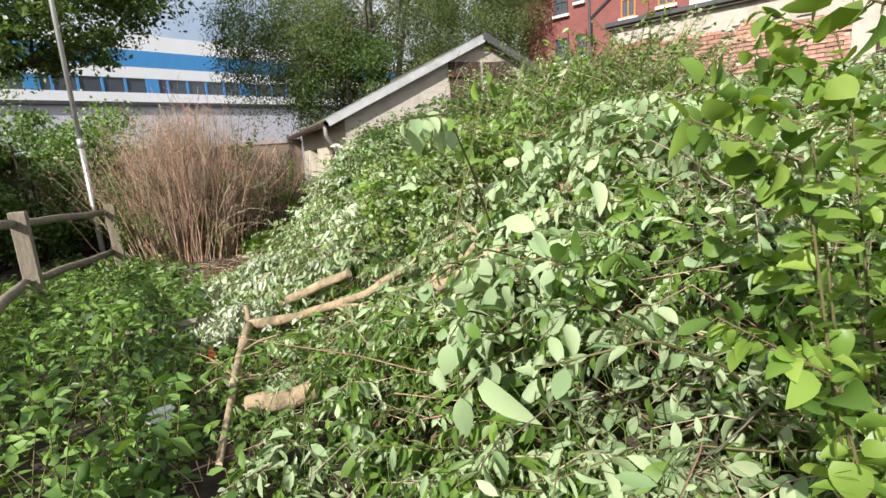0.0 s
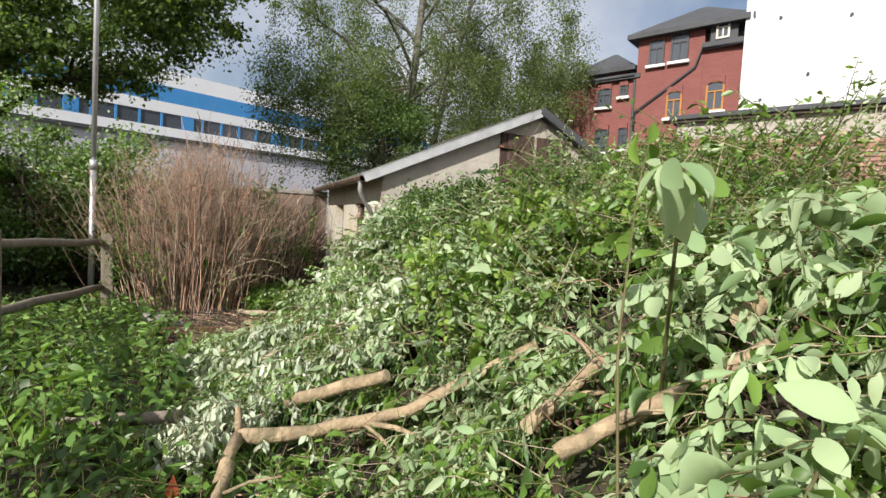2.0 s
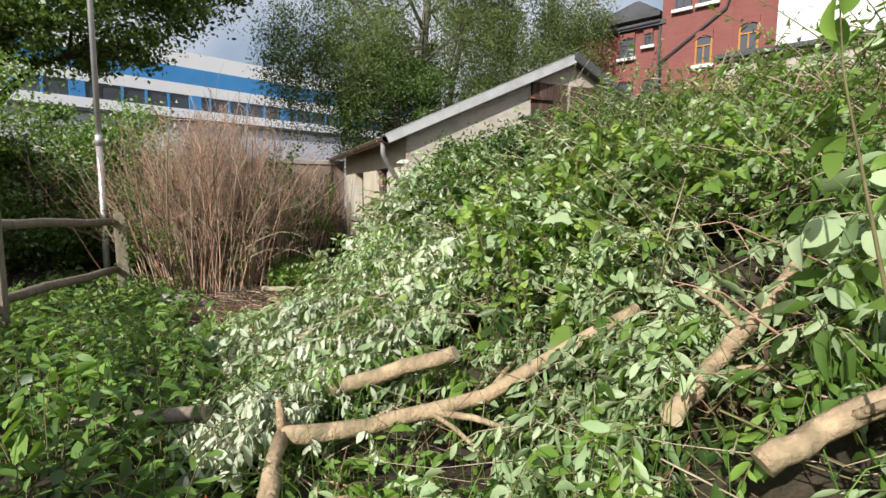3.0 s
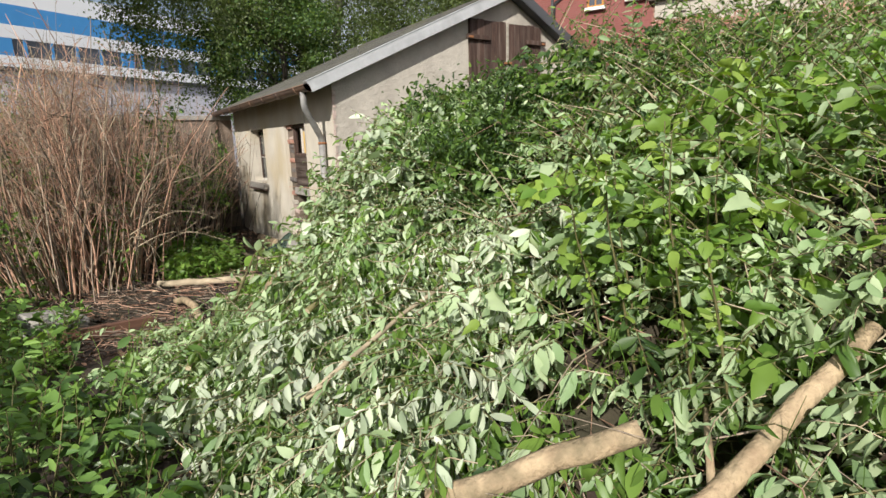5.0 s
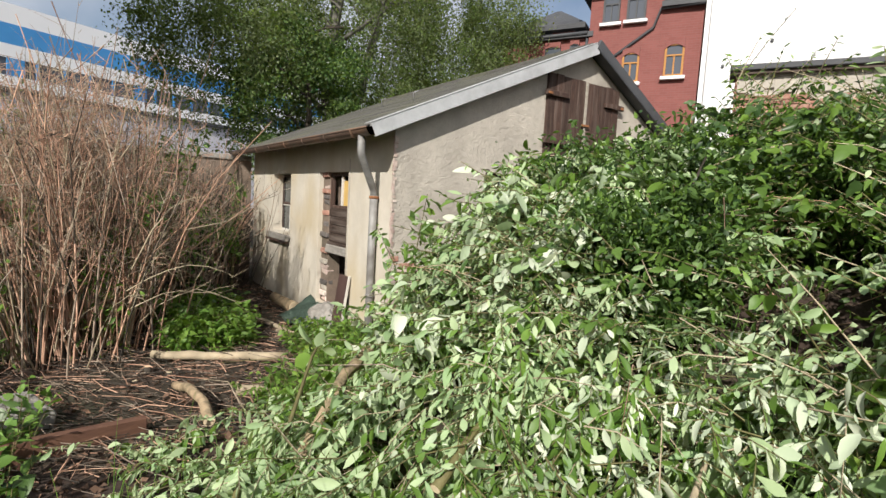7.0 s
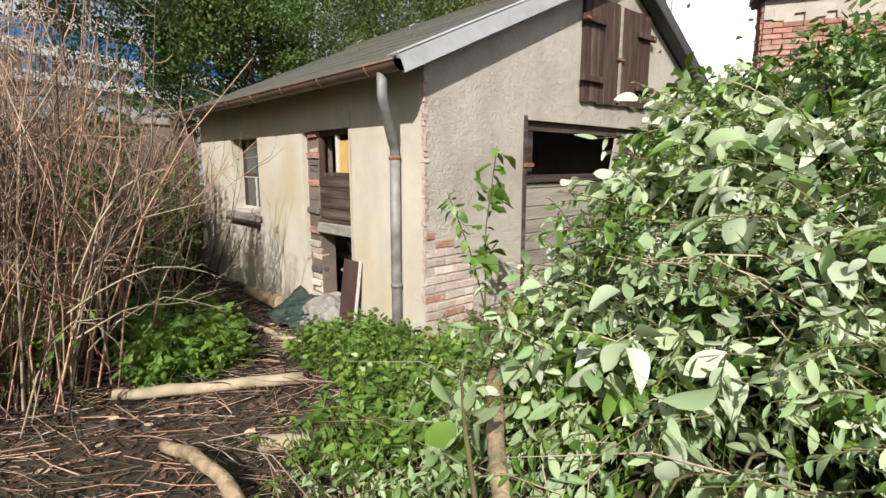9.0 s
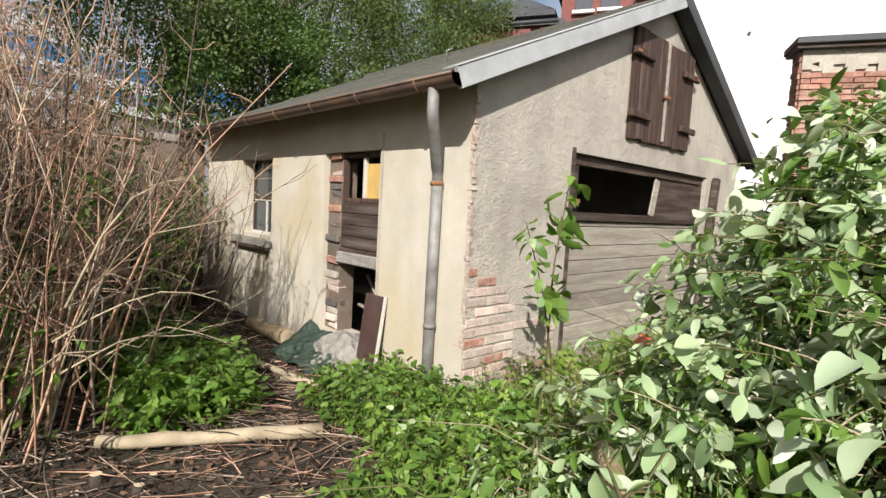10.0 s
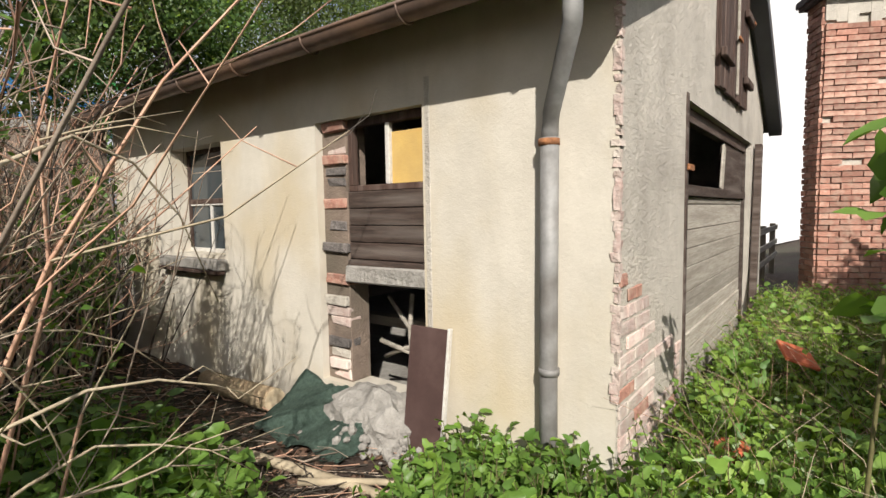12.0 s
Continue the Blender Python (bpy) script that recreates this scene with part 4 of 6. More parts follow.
# ---- fence, cabin, lamp pole ----
fence = empty("timber_fence", "weathered timber fence with round rails", "fence")
FP = [(-1.35, -1.0), (-1.5, 3.65), (-2.35, 8.0), (-2.0, 11.4)]
for k, (x, y) in enumerate(FP):
    z = float(ground_z(x, y))
    bm = bmesh.new()
    lean = Matrix.Translation((x, y, z)) @ Matrix.Rotation(random.uniform(-0.05, 0.05), 4, "X") @ Matrix.Rotation(0.06, 4, "Z")
    add_box(bm, -0.09, 0.09, -0.06, 0.06, -0.3, 1.3, 0.012, lean)
    part("post", bm, M_POST, fence)
    if k + 1 < len(FP):
        x2, y2 = FP[k + 1]
        z2 = float(ground_z(x2, y2))
        for h in (1.16, 0.42):
            bm = bmesh.new()
            add_tube(bm, bent((x - 0.08, y, z + h), (x2 - 0.08, y2, z2 + h), 6, 0.012, k), 0.055, 8)
            part("rail", bm, M_POST, fence)
cabin = empty("garden_cabin", "brown wooden garden cabin with red felt roof", "cabin", (-4.6, 11.8, 0))
CY0, CY1, CZ, CR = -1.9, 1.9, 2.5, 3.36
bm = bmesh.new()
pts = [(CY0, 0.0), (CY1, 0.0), (CY1, CZ), (0, CR), (CY0, CZ)]
a, b = [[bm.verts.new((x, y, z)) for y, z in pts] for x in (0, -3.0)]
bm.faces.new(a[::-1])
bm.faces.new(b)
for k in range(5):
    j = (k + 1) % 5
    bm.faces.new((a[k], a[j], b[j], b[k]))
part("wall", bm, M_CABIN, cabin)
for k in range(21):
    z = 0.15 + 0.15 * k
    half = 1.9 if z < CZ else max(0.05, 1.9 * (CR - z) / (CR - CZ))
    box("board", 0.0, 0.014, -half, half, z + 0.004, z + 0.146, M_CABIN, cabin)
for sgn in (-1, 1):
    m, length = slope_frame(0, 0, 2.2, 0)
    ang = math.atan2(CR - CZ, 1.9)
    bm = bmesh.new()
    add_box(bm, -3.2, 0.25, 0, 2.15, 0, 0.05, 0.0, Matrix.Translation((0, 0, CR + 0.02)) @ Matrix.Rotation(sgn * 0 if sgn > 0 else math.pi, 4, "Z") @ Matrix.Translation((0 if sgn > 0 else 2.95, 0, 0)) @ Matrix.Rotation(-ang, 4, "X"))
    part("roof", bm, M_REDROOF, cabin)
    bm = bmesh.new()
    add_box(bm, 0.25, 0.29, 0, 2.15, -0.08, 0.06, 0.0, Matrix.Translation((0, 0, CR + 0.02)) @ (Matrix.Identity(4) if sgn > 0 else Matrix.Scale(-1, 4, (0, 1, 0))) @ Matrix.Rotation(-ang, 4, "X"))
    part("bargeboard", bm, M_DWOOD, cabin)
bm = bmesh.new()
add_tube(bm, [(-3.2, 0, CR + 0.07), (0.28, 0, CR + 0.07)], 0.05, 6)
part("ridge", bm, M_ZINC, cabin)
lamp = empty("lamp_pole", "slim pale metal lamp pole", "lamp pole", (-2.4, 12.1, 0))
bm = bmesh.new()
add_tube(bm, [(0, 0, -0.3), (0, 0, 2.4)], 0.05, 10)
part("lower_pole", bm, M_GALV, lamp)
bm = bmesh.new()
add_tube(bm, [(0, 0, 2.4), (0, 0, 9.0)], 0.042, 10)
part("upper_pole", bm, M_GALV, lamp)
bm = bmesh.new()
add_tube(bm, [(0, 0, 2.33), (0, 0, 2.5)], 0.062, 10)
part("collar", bm, M_GALV, lamp)

# ---- trees and bushes ----


def limbs(seed, trunk, spread, top, n, radius, droop=0.0):
    """Trunk line and limbs as lists of (points, radii)."""
    rnd = random.Random(seed)
    out = [(trunk, [radius * (1 - 0.75 * k / (len(trunk) - 1)) for k in range(len(trunk))])]
    for k in range(n):
        f = 0.25 + 0.75 * k / n
        i = f * (len(trunk) - 1)
        a = Vector(trunk[int(i)]).lerp(Vector(trunk[min(int(i) + 1, len(trunk) - 1)]), i - int(i))
        ang = k * 2.4 + rnd.uniform(-0.5, 0.5)
        reach = spread * rnd.uniform(0.6, 1.0) * (1.1 - 0.5 * f)
        tip = a + Vector((math.cos(ang) * reach, math.sin(ang) * reach, rnd.uniform(0.3, 0.9) * reach - droop * reach))
        mid = a.lerp(tip, 0.5) + Vector((0, 0, 0.15 * reach))
        out.append(([a, a.lerp(mid, 0.5) + Vector((rnd.uniform(-.2, .2), rnd.uniform(-.2, .2), 0)), mid, tip], [radius * 0.42 * (1 - 0.5 * f), radius * 0.3 * (1 - 0.5 * f), radius * 0.2, 0.02]))
        for j in range(3):
            b = mid.lerp(tip, rnd.uniform(0.0, 0.7))
            c = b + Vector((rnd.uniform(-1, 1), rnd.uniform(-1, 1), rnd.uniform(-0.2, 0.8))) * reach * 0.4
            out.append(([b, b.lerp(c, 0.5) + Vector((0, 0, 0.1)), c], [radius * 0.14, radius * 0.09, 0.012]))
    return out


def wood_mesh(name, lines, mat, parent):
    bm = bmesh.new()
    for pts, rad in lines:
        add_tube(bm, pts, rad, 7, cap=False)
    return part(name, bm, mat, parent)


def crown(name, centres, n, leaf, mats, pick_p, parent, shape=LEAF_FAR, hang=0.0, strand=0.0):
    """Leaves in many loose clumps; with strand, hung in drooping strings."""
    c = centres[rng.integers(0, len(centres), n)]
    pos = c[:, :3] + rng.normal(size=(n, 3)) * c[:, 3:4] * np.array([0.62, 0.62, 0.34])
    if strand:
        k = 9
        m = n // k
        foot = c[:m, :3] + rng.normal(size=(m, 3)) * c[:m, 3:4] * 0.6
        drop = strand * (0.4 + rng.random(m))
        t = np.linspace(0, 1, k)
        sway = rng.normal(size=(m, 1, 3)) * 0.25
        pos = foot[:, None, :] + sway * t[None, :, None] + rng.normal(size=(m, k, 3)) * 0.05
        pos[:, :, 2] -= drop[:, None] * t[None]
        pos = pos.reshape(-1, 3)
        n = len(pos)
    ax = rng.normal(size=(n, 3))
    ax[:, 2] -= hang
    nor = rng.normal(size=(n, 3))
    nor[:, 2] = np.abs(nor[:, 2]) + 0.3
    size = leaf * (0.6 + 0.8 * rng.random(n))
    pick = rng.choice(len(mats), n, p=pick_p)
    ob = leaf_mesh(name, pos, ax, nor, size, shape, mats, pick, parent)
    return tagged(ob, kind="stuff")


def clump_centres(seed, centre, radii, n, size):
    """Clump centres over the outside of an uneven ellipsoid."""
    r = np.random.default_rng(seed)
    d = unit(r.normal(size=(n, 3)))
    rad = (0.45 + 0.6 * r.random((n, 1)) ** 0.7)
    p = np.asarray(centre) + d * rad * np.asarray(radii)
    return np.concatenate([p, size * (0.5 + r.random((n, 1)))], 1)


t1 = empty("lime_tree", "large dark broadleaf tree with spreading limbs", "tree", (-7.5, 19.0, -0.1))
tr1 = [Vector(p) for p in ((0, 0, 0), (0.2, 0, 2.5), (0.5, 0.1, 5), (0.9, 0.1, 8), (1.4, 0, 11), (1.6, 0, 14))]
wood_mesh("trunk", limbs(3, tr1, 5.5, 12, 14, 0.42), M_DBARK, t1)
cc = np.concatenate([clump_centres(5, (1.6, 0, 9.8), (5.6, 4.5, 4.8), 260, 0.62), clump_centres(6, (3.6, -1.0, 6.6), (2.8, 3, 1.9), 60, 0.55), clump_centres(61, (-3, -2, 7.0), (4.5, 3, 3), 70, 0.6), clump_centres(62, (-1.2, -2.4, 5.5), (5.4, 2.0, 1.3), 90, 0.45), clump_centres(63, (5.4, -1.0, 8.3), (2.3, 2.2, 2.4), 60, 0.5)])
crown("crown", cc, 120000, 0.12, [L_TREE, L_DARK], [0.7, 0.3], t1)
t1b = copy_thing(t1, pose(-20, 20, -0.1, 0, 0, 70))
t2 = empty("birch_tree", "tall birch with drooping grey-green foliage", "tree", (6.5, 22.5, -0.1))
tr2 = [Vector(p) for p in ((0, 0, 0), (0.1, 0, 3), (-0.1, 0.1, 6), (0.2, 0, 9), (0.4, 0, 12), (0.3, 0, 16))]
tr2b = [Vector(p) for p in ((0.4, 0.2, 0), (0.9, 0.2, 3.5), (1.6, 0.3, 7), (2.6, 0.3, 11), (3.0, 0.2, 14))]
wood_mesh("trunk", limbs(8, tr2, 6.0, 14, 18, 0.3, 0.1) + limbs(9, tr2b, 4.5, 12, 10, 0.2, 0.1), M_BIRCHB, t2)
cc = np.concatenate([clump_centres(11, (0.8, 0, 10.6), (6.8, 5, 5.6), 170, 0.55), clump_centres(12, (-3.4, -1, 6.6), (2.6, 3, 2.0), 60, 0.5), clump_centres(13, (4.0, -1, 7.6), (4.0, 3, 2.8), 80, 0.5), clump_centres(16, (1.6, -2.0, 4.6), (4.2, 2.2, 2.0), 70, 0.5)])
crown("crown", cc, 190000, 0.075, [L_BIRCH, L_TREE], [0.8, 0.2], t2, strand=1.6, hang=0.8)
crown("inner_crown", cc, 66000, 0.08, [L_BIRCH, L_TREE], [0.5, 0.5], t2)
t3 = empty("yew_tree", "dark evergreen behind the garage", "tree", (4.6, 19.5, -0.1))
wood_mesh("trunk", limbs(14, [Vector((0, 0, 0)), Vector((0, 0, 2)), Vector((0.1, 0, 4)), Vector((0, 0, 6.5))], 1.6, 6, 14, 0.16), M_DBARK, t3)
crown("crown", clump_centres(15, (0, 0, 3.8), (1.9, 1.7, 3.0), 50, 0.5), 26000, 0.08, [L_DARK, L_TREE], [0.7, 0.3], t3)
for x, y, z, s in ((11.5, 24, 0, 3),):
    copy_thing(t3, pose(x, y, z - 0.1, 0, 0, 40 * s))


def bush(seed, place, radii, n, leaf, mats, p, label, shape=LEAF_FAR, clumps=40, size=0.4, name="bush"):
    b = empty(name, label, "bush", place)
    rnd = random.Random(seed)
    lines = []
    for k in range(9):
        q = Vector((rnd.uniform(-0.7, 0.7) * radii[0], rnd.uniform(-0.7, 0.7) * radii[1], radii[2] * rnd.uniform(1.0, 1.7)))
        lines.append(([Vector((q.x * 0.15, q.y * 0.15, -0.1)), Vector((q.x * 0.5, q.y * 0.5, q.z * 0.5)), q], [0.03, 0.02, 0.006]))
    wood_mesh("stem_wood", lines, M_DBARK, b)
    crown("foliage", clump_centres(seed, (0, 0, radii[2]), radii, clumps, size), n, leaf, mats, p, b, shape)
    return b


bush(21, (-4.1, 14.8, -0.1), (2.7, 1.3, 2.0), 42000, 0.075, [L_BRIGHT, L_MID, L_PALE], [0.3, 0.4, 0.3], "leafy hedge bush beside the lamp pole", clumps=70, size=0.5)
bush(22, (-7.8, 14.2, -0.1), (2.4, 1.4, 2.0), 26000, 0.08, [L_MID, L_TREE, L_PALE], [0.4, 0.4, 0.2], "tall leafy hedge bush behind the cabin", clumps=60, size=0.55)
bush(23, (-1.9, 14.6, -0.1), (0.9, 0.7, 1.2), 5000, 0.07, [L_DARK, L_TREE], [0.6, 0.4], "dark bush behind the dry canes", clumps=30)


def canes(name, label, place, n, spread, height, mats, p, seed, twigs=3, lean=0.35, thick=0.009, leaves=0):
    """Clump of dry canes that kink, fork and end in fine twigs."""
    r = np.random.default_rng(seed)
    b = empty(name, label, "shrub", place)
    foot = r.normal(size=(n, 3)) * np.array([spread * 0.30, spread * 0.30, 0])
    foot[:, 2] = -0.1
    H = height * (0.35 + 0.65 * r.random(n) ** 0.7)
    way = foot[:, :2] * lean * 2.0 + r.normal(size=(n, 2)) * 0.24
    knee = foot.copy()
    knee[:, :2] += way * 0.45 + r.normal(size=(n, 2)) * 0.05
    knee[:, 2] = H * (0.35 + 0.25 * r.random(n))
    mid = (foot + knee) / 2 + r.normal(size=(n, 3)) * np.array([0.035, 0.035, 0.02])
    rad = thick * (0.55 + 0.9 * r.random(n))
    pick = r.choice(len(mats), n, p=p)
    tagged(sticks_mesh("cane_wood", foot, knee, rad, rad * 0.75, mats, pick, b, mid=mid), kind="stuff")
    k = 2 * n
    i = np.concatenate([np.arange(n), np.arange(n)])
    start = knee[i].copy()
    tip = start.copy()
    tip[:, :2] += way[i] * 0.6 + r.normal(size=(k, 2)) * 0.19
    tip[:, 2] = start[:, 2] + (H[i] - start[:, 2]) * np.where(np.arange(k) < n, 1.0, 0.25 + 0.7 * r.random(k))
    bow = (start + tip) / 2 + r.normal(size=(k, 3)) * 0.05
    fr = rad[i] * np.where(np.arange(k) < n, 0.72, 0.5)
    tagged(sticks_mesh("fork_wood", start, tip, fr, fr * 0.35, mats, r.choice(len(mats), k, p=p), b, mid=bow), kind="stuff")
    m = n * twigs
    idx = r.integers(0, k, m)
    t = r.random((m, 1))
    a = np.where(t < 0.5, start[idx] + (bow[idx] - start[idx]) * t * 2, bow[idx] + (tip[idx] - bow[idx]) * (t - 0.5) * 2)
    d = r.normal(size=(m, 3)) * np.array([0.14, 0.14, 0.14])
    d[:, 2] = np.abs(d[:, 2]) + 0.04
    q = a + d * (0.5 + r.random((m, 1)))
    tagged(sticks_mesh("twig_wood", a, q, fr[idx] * 0.45, fr[idx] * 0.18, mats, r.choice(len(mats), m, p=p), b, mid=(a + q) / 2 + r.normal(size=(m, 3)) * 0.025), kind="stuff")
    if leaves:
        c = bow[r.integers(0, k, 40)] * np.array([1, 1, 0.8])
        pos = c[r.integers(0, 40, leaves)] + r.normal(size=(leaves, 3)) * np.array([0.10, 0.10, 0.13])
        nor = r.normal(size=(leaves, 3)) * 0.5 + np.array([0, 0, 1.0])
        tagged(leaf_mesh("foliage", pos, r.normal(size=(leaves, 3)), nor, 0.03 + 0.035 * r.random(leaves), LEAF_PLAIN, [L_MID, L_BRIGHT, L_DARK], r.choice(3, leaves, p=[0.45, 0.2, 0.35]), b), kind="stuff")
    return b


canes("dry_cane_shrub", "dense clump of dry reddish-tan canes", (-0.75, 11.75, 0), 430, 1.3, 2.9, [M_TAN, M_GREYTWIG, M_DBARK, M_PEELED], [0.50, 0.22, 0.13, 0.15], 31, 14, 0.36, 0.010, 5200)
canes("dry_cane_shrub", "dark brown bare shrub beside the wall", (0.95, 14.95, 0), 380, 1.3, 2.3, [M_GREYTWIG, M_TAN, M_DBARK], [0.45, 0.2, 0.35], 32, 7, 0.3, 0.011, 5200)
canes("dry_cane_shrub", "bare pale twiggy shrub", (-0.35, 13.1, 0), 110, 0.6, 2.5, [M_TAN, M_GREYTWIG, M_PEELED], [0.4, 0.4, 0.2], 33, 14, 0.2, 0.009)
bush(25, (2.25, 7.0, 0.95), (0.62, 0.8, 0.66), 15000, 0.042, [L_DARK, L_MID], [0.72, 0.28], "dark green wild rose bush behind the brush heap", clumps=46, size=0.2, name="rose_bush", shape=LEAF_PLAIN)
bush(26, (3.3, 6.4, 1.2), (0.8, 0.8, 0.55), 11000, 0.05, [L_DARK, L_MID, L_BRIGHT], [0.5, 0.4, 0.1], "dark green bramble bush on the heap", clumps=40, size=0.22, name="bramble_bush", shape=LEAF_PLAIN)
bush(24, (0.2, 15.3, -0.1), (1.5, 0.3, 1.1), 11000, 0.06, [L_DARK, L_TREE, L_DRY], [0.6, 0.2, 0.2], "dark thicket beyond the bare shrub", clumps=40, size=0.35)

tangle = empty("bare_twig_tangle", "tangle of bare pale twigs among the canes", "twigs", (-0.1, 11.9, 0), kind="stuff")
n = 800
a = rng.normal(size=(n, 3)) * np.array([0.42, 0.55, 0.6]) + np.array([-0.50, 0.0, 1.7])
a[:, 2] = np.clip(a[:, 2], 0.1, 2.75)
d = rng.normal(size=(n, 3)) * np.array([0.15, 0.15, 0.36])
tagged(sticks_mesh("twig_wood", a - d, a + d, np.full(n, 0.006), np.full(n, 0.002), [M_TAN, M_GREYTWIG, M_PEELED], rng.choice(3, n, p=[0.4, 0.4, 0.2]), tangle, mid=a + rng.normal(size=(n, 3)) * 0.07), kind="stuff")
n = 2600
i = rng.integers(0, 800, n)
b = a[i] + d[i] * rng.uniform(-0.7, 1, (n, 1))
e = rng.normal(size=(n, 3)) * 0.16
tagged(sticks_mesh("fine_twig_wood", b, b + e, np.full(n, 0.003), np.full(n, 0.0012), [M_TAN, M_GREYTWIG, M_PEELED], rng.choice(3, n, p=[0.4, 0.4, 0.2]), tangle), kind="stuff")

# ---- brush heap ----


def place_on(x, y, lift=0.0):
    return np.stack([x, y, top_z(x, y) + lift], 1)


# shaded hollows between the thrown branches
HOLLOWS = ((2.15, 5.9, 0.30), (1.75, 6.3, 0.24), (2.5, 6.6, 0.30), (0.95, 5.0, 0.16), (1.3, 4.7, 0.15), (0.55, 5.9, 0.14), (3.2, 5.6, 0.3), (1.0, 7.0, 0.14), (1.70, 6.70, 0.27), (1.95, 6.9, 0.25))


def heap_shoots(n, xr, yr, leaf, mats, p, length, count, shape, droop=0.45, lift=(-0.16, 0.10), keep=None, parent=None, rise=0.25, hang=0.35, per=16, tuft=0.17, loft=0.14):
    """Leafy shoots thrown down in tufts: the shoots of one tuft lie the same way and carry the same leaves."""
    nc = max(3, n // per)
    cx, cy = rng.uniform(*xr, nc), rng.uniform(*yr, nc)
    ca, cl, cm = rng.uniform(0, 2 * math.pi, nc), rng.uniform(-0.6, 1.0, nc) * loft, rng.choice(len(mats), nc, p=p)
    cs = 0.75 + 0.5 * rng.random(nc)
    c = rng.integers(0, nc, n)
    x, y = cx[c] + rng.normal(size=n) * tuft, cy[c] + rng.normal(size=n) * tuft
    ok = np.ones(n, bool) if keep is None else keep(x, y)
    if lift[1] > -0.1:
        for hx, hy, hr in HOLLOWS:
            ok &= np.hypot(x - hx, y - hy) > hr * (0.75 + 0.5 * rng.random(n))
    x, y, c = x[ok], y[ok], c[ok]
    n = len(x)
    foot = place_on(x, y, rng.uniform(*lift, n) + cl[c])
    ang = ca[c] + rng.normal(size=n) * 0.55
    head = np.stack([np.cos(ang), np.sin(ang), rng.normal(size=n) * 0.3 + rise], 1)
    head[:, 0] -= 0.35
    L = length * (0.6 + 0.8 * rng.random(n))
    (a, m, b), (pos, ax, nor, size) = sprays(foot, head, L, count, leaf * cs[c] * (0.8 + 0.4 * rng.random(n)), droop, hang=hang)
    pick = np.repeat(cm[c], count)
    flip = rng.random(len(pick)) < 0.3
    pick = np.where(flip, rng.choice(len(mats), len(pick), p=p), pick)
    tagged(leaf_mesh("foliage", pos, ax, nor, size, shape, mats, pick, parent), kind="stuff")
    tagged(sticks_mesh("shoot_wood", a, b, np.full(n, 0.004), np.full(n, 0.0018), [M_STEM, M_PEELED], rng.choice(2, n, p=[0.75, 0.25]), parent, mid=m), kind="stuff")


heap = empty("brush_heap", "big heap of felled leafy branches, wilting pale green", "brush heap", kind="stuff")
LOG_LINES = [((0.05, 4.32), (1.6, 4.1)), ((0.35, 4.75), (0.86, 4.39)), ((1.2, 3.34), (2.3, 3.64)), ((0.05, 4.32), (-0.15, 2.6)), ((-0.02, 3.0), (0.42, 2.9)), ((1.08, 2.94), (1.8, 2.7)), ((0.7, 7.75), (1.19, 8.2)), ((-1.1, 5.2), (-0.28, 4.7))]


def off_logs(x, y, gap=0.11):
    ok = np.ones(len(x), bool)
    for (ax, ay), (bx, by) in LOG_LINES:
        dx, dy = bx - ax, by - ay
        t = np.clip(((x - ax) * dx + (y - ay) * dy) / (dx * dx + dy * dy), 0, 1)
        ok &= np.hypot(x - ax - t * dx, y - ay - t * dy + 0.05) > gap
    return ok


clear = lambda x, y: ~((x < 0.15) & (y > 8.6)) & off_logs(x, y)
pale_zone = lambda x, y: np.sin(1.7 * x + 0.9 * y + 0.5) + np.sin(2.6 * y - 1.3 * x) + 0.35 * rng.normal(size=len(x)) > -0.15
green_zone = lambda x, y: ~pale_zone(x, y)
near = ((-0.3, 1.9), (0.7, 8.9))
heap_shoots(3900, *near, 0.075, [L_PALE, L_MID, L_BRIGHT], [0.78, 0.16, 0.06], 0.32, 14, LEAF_WILT, keep=lambda x, y: clear(x, y) & pale_zone(x, y), parent=heap)
heap_shoots(3000, *near, 0.07, [L_PALE, L_MID, L_BRIGHT, L_DARK], [0.2, 0.45, 0.25, 0.1], 0.3, 14, LEAF_WILT, keep=lambda x, y: clear(x, y) & green_zone(x, y), parent=heap)
mid_r = ((1.7, 5.5), (1.0, 8.9))
heap_shoots(2600, *mid_r, 0.075, [L_PALE, L_MID], [0.75, 0.25], 0.36, 11, LEAF_WILT, keep=lambda x, y: clear(x, y) & pale_zone(x, y), parent=heap)
heap_shoots(2600, *mid_r, 0.07, [L_MID, L_DARK, L_PALE, L_BRIGHT], [0.5, 0.15, 0.2, 0.15], 0.34, 11, LEAF_WILT, keep=lambda x, y: clear(x, y) & green_zone(x, y), parent=heap)
heap_shoots(1500, (5.2, 9.5), (1.0, 9.2), 0.085, [L_PALE, L_MID, L_DARK], [0.4, 0.4, 0.2], 0.4, 9, LEAF_WILT, parent=heap)
heap_shoots(1700, (1.2, 4.5), (-1.5, 1.6), 0.08, [L_PALE, L_MID, L_BRIGHT], [0.35, 0.35, 0.3], 0.36, 10, LEAF_WILT, parent=heap)
# under-layer of darker leaves: the shade inside the heap put into leaf colour
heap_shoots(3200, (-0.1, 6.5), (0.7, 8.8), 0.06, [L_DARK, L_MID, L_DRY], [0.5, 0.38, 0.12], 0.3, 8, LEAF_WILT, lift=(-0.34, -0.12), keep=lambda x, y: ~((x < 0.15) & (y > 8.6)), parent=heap)
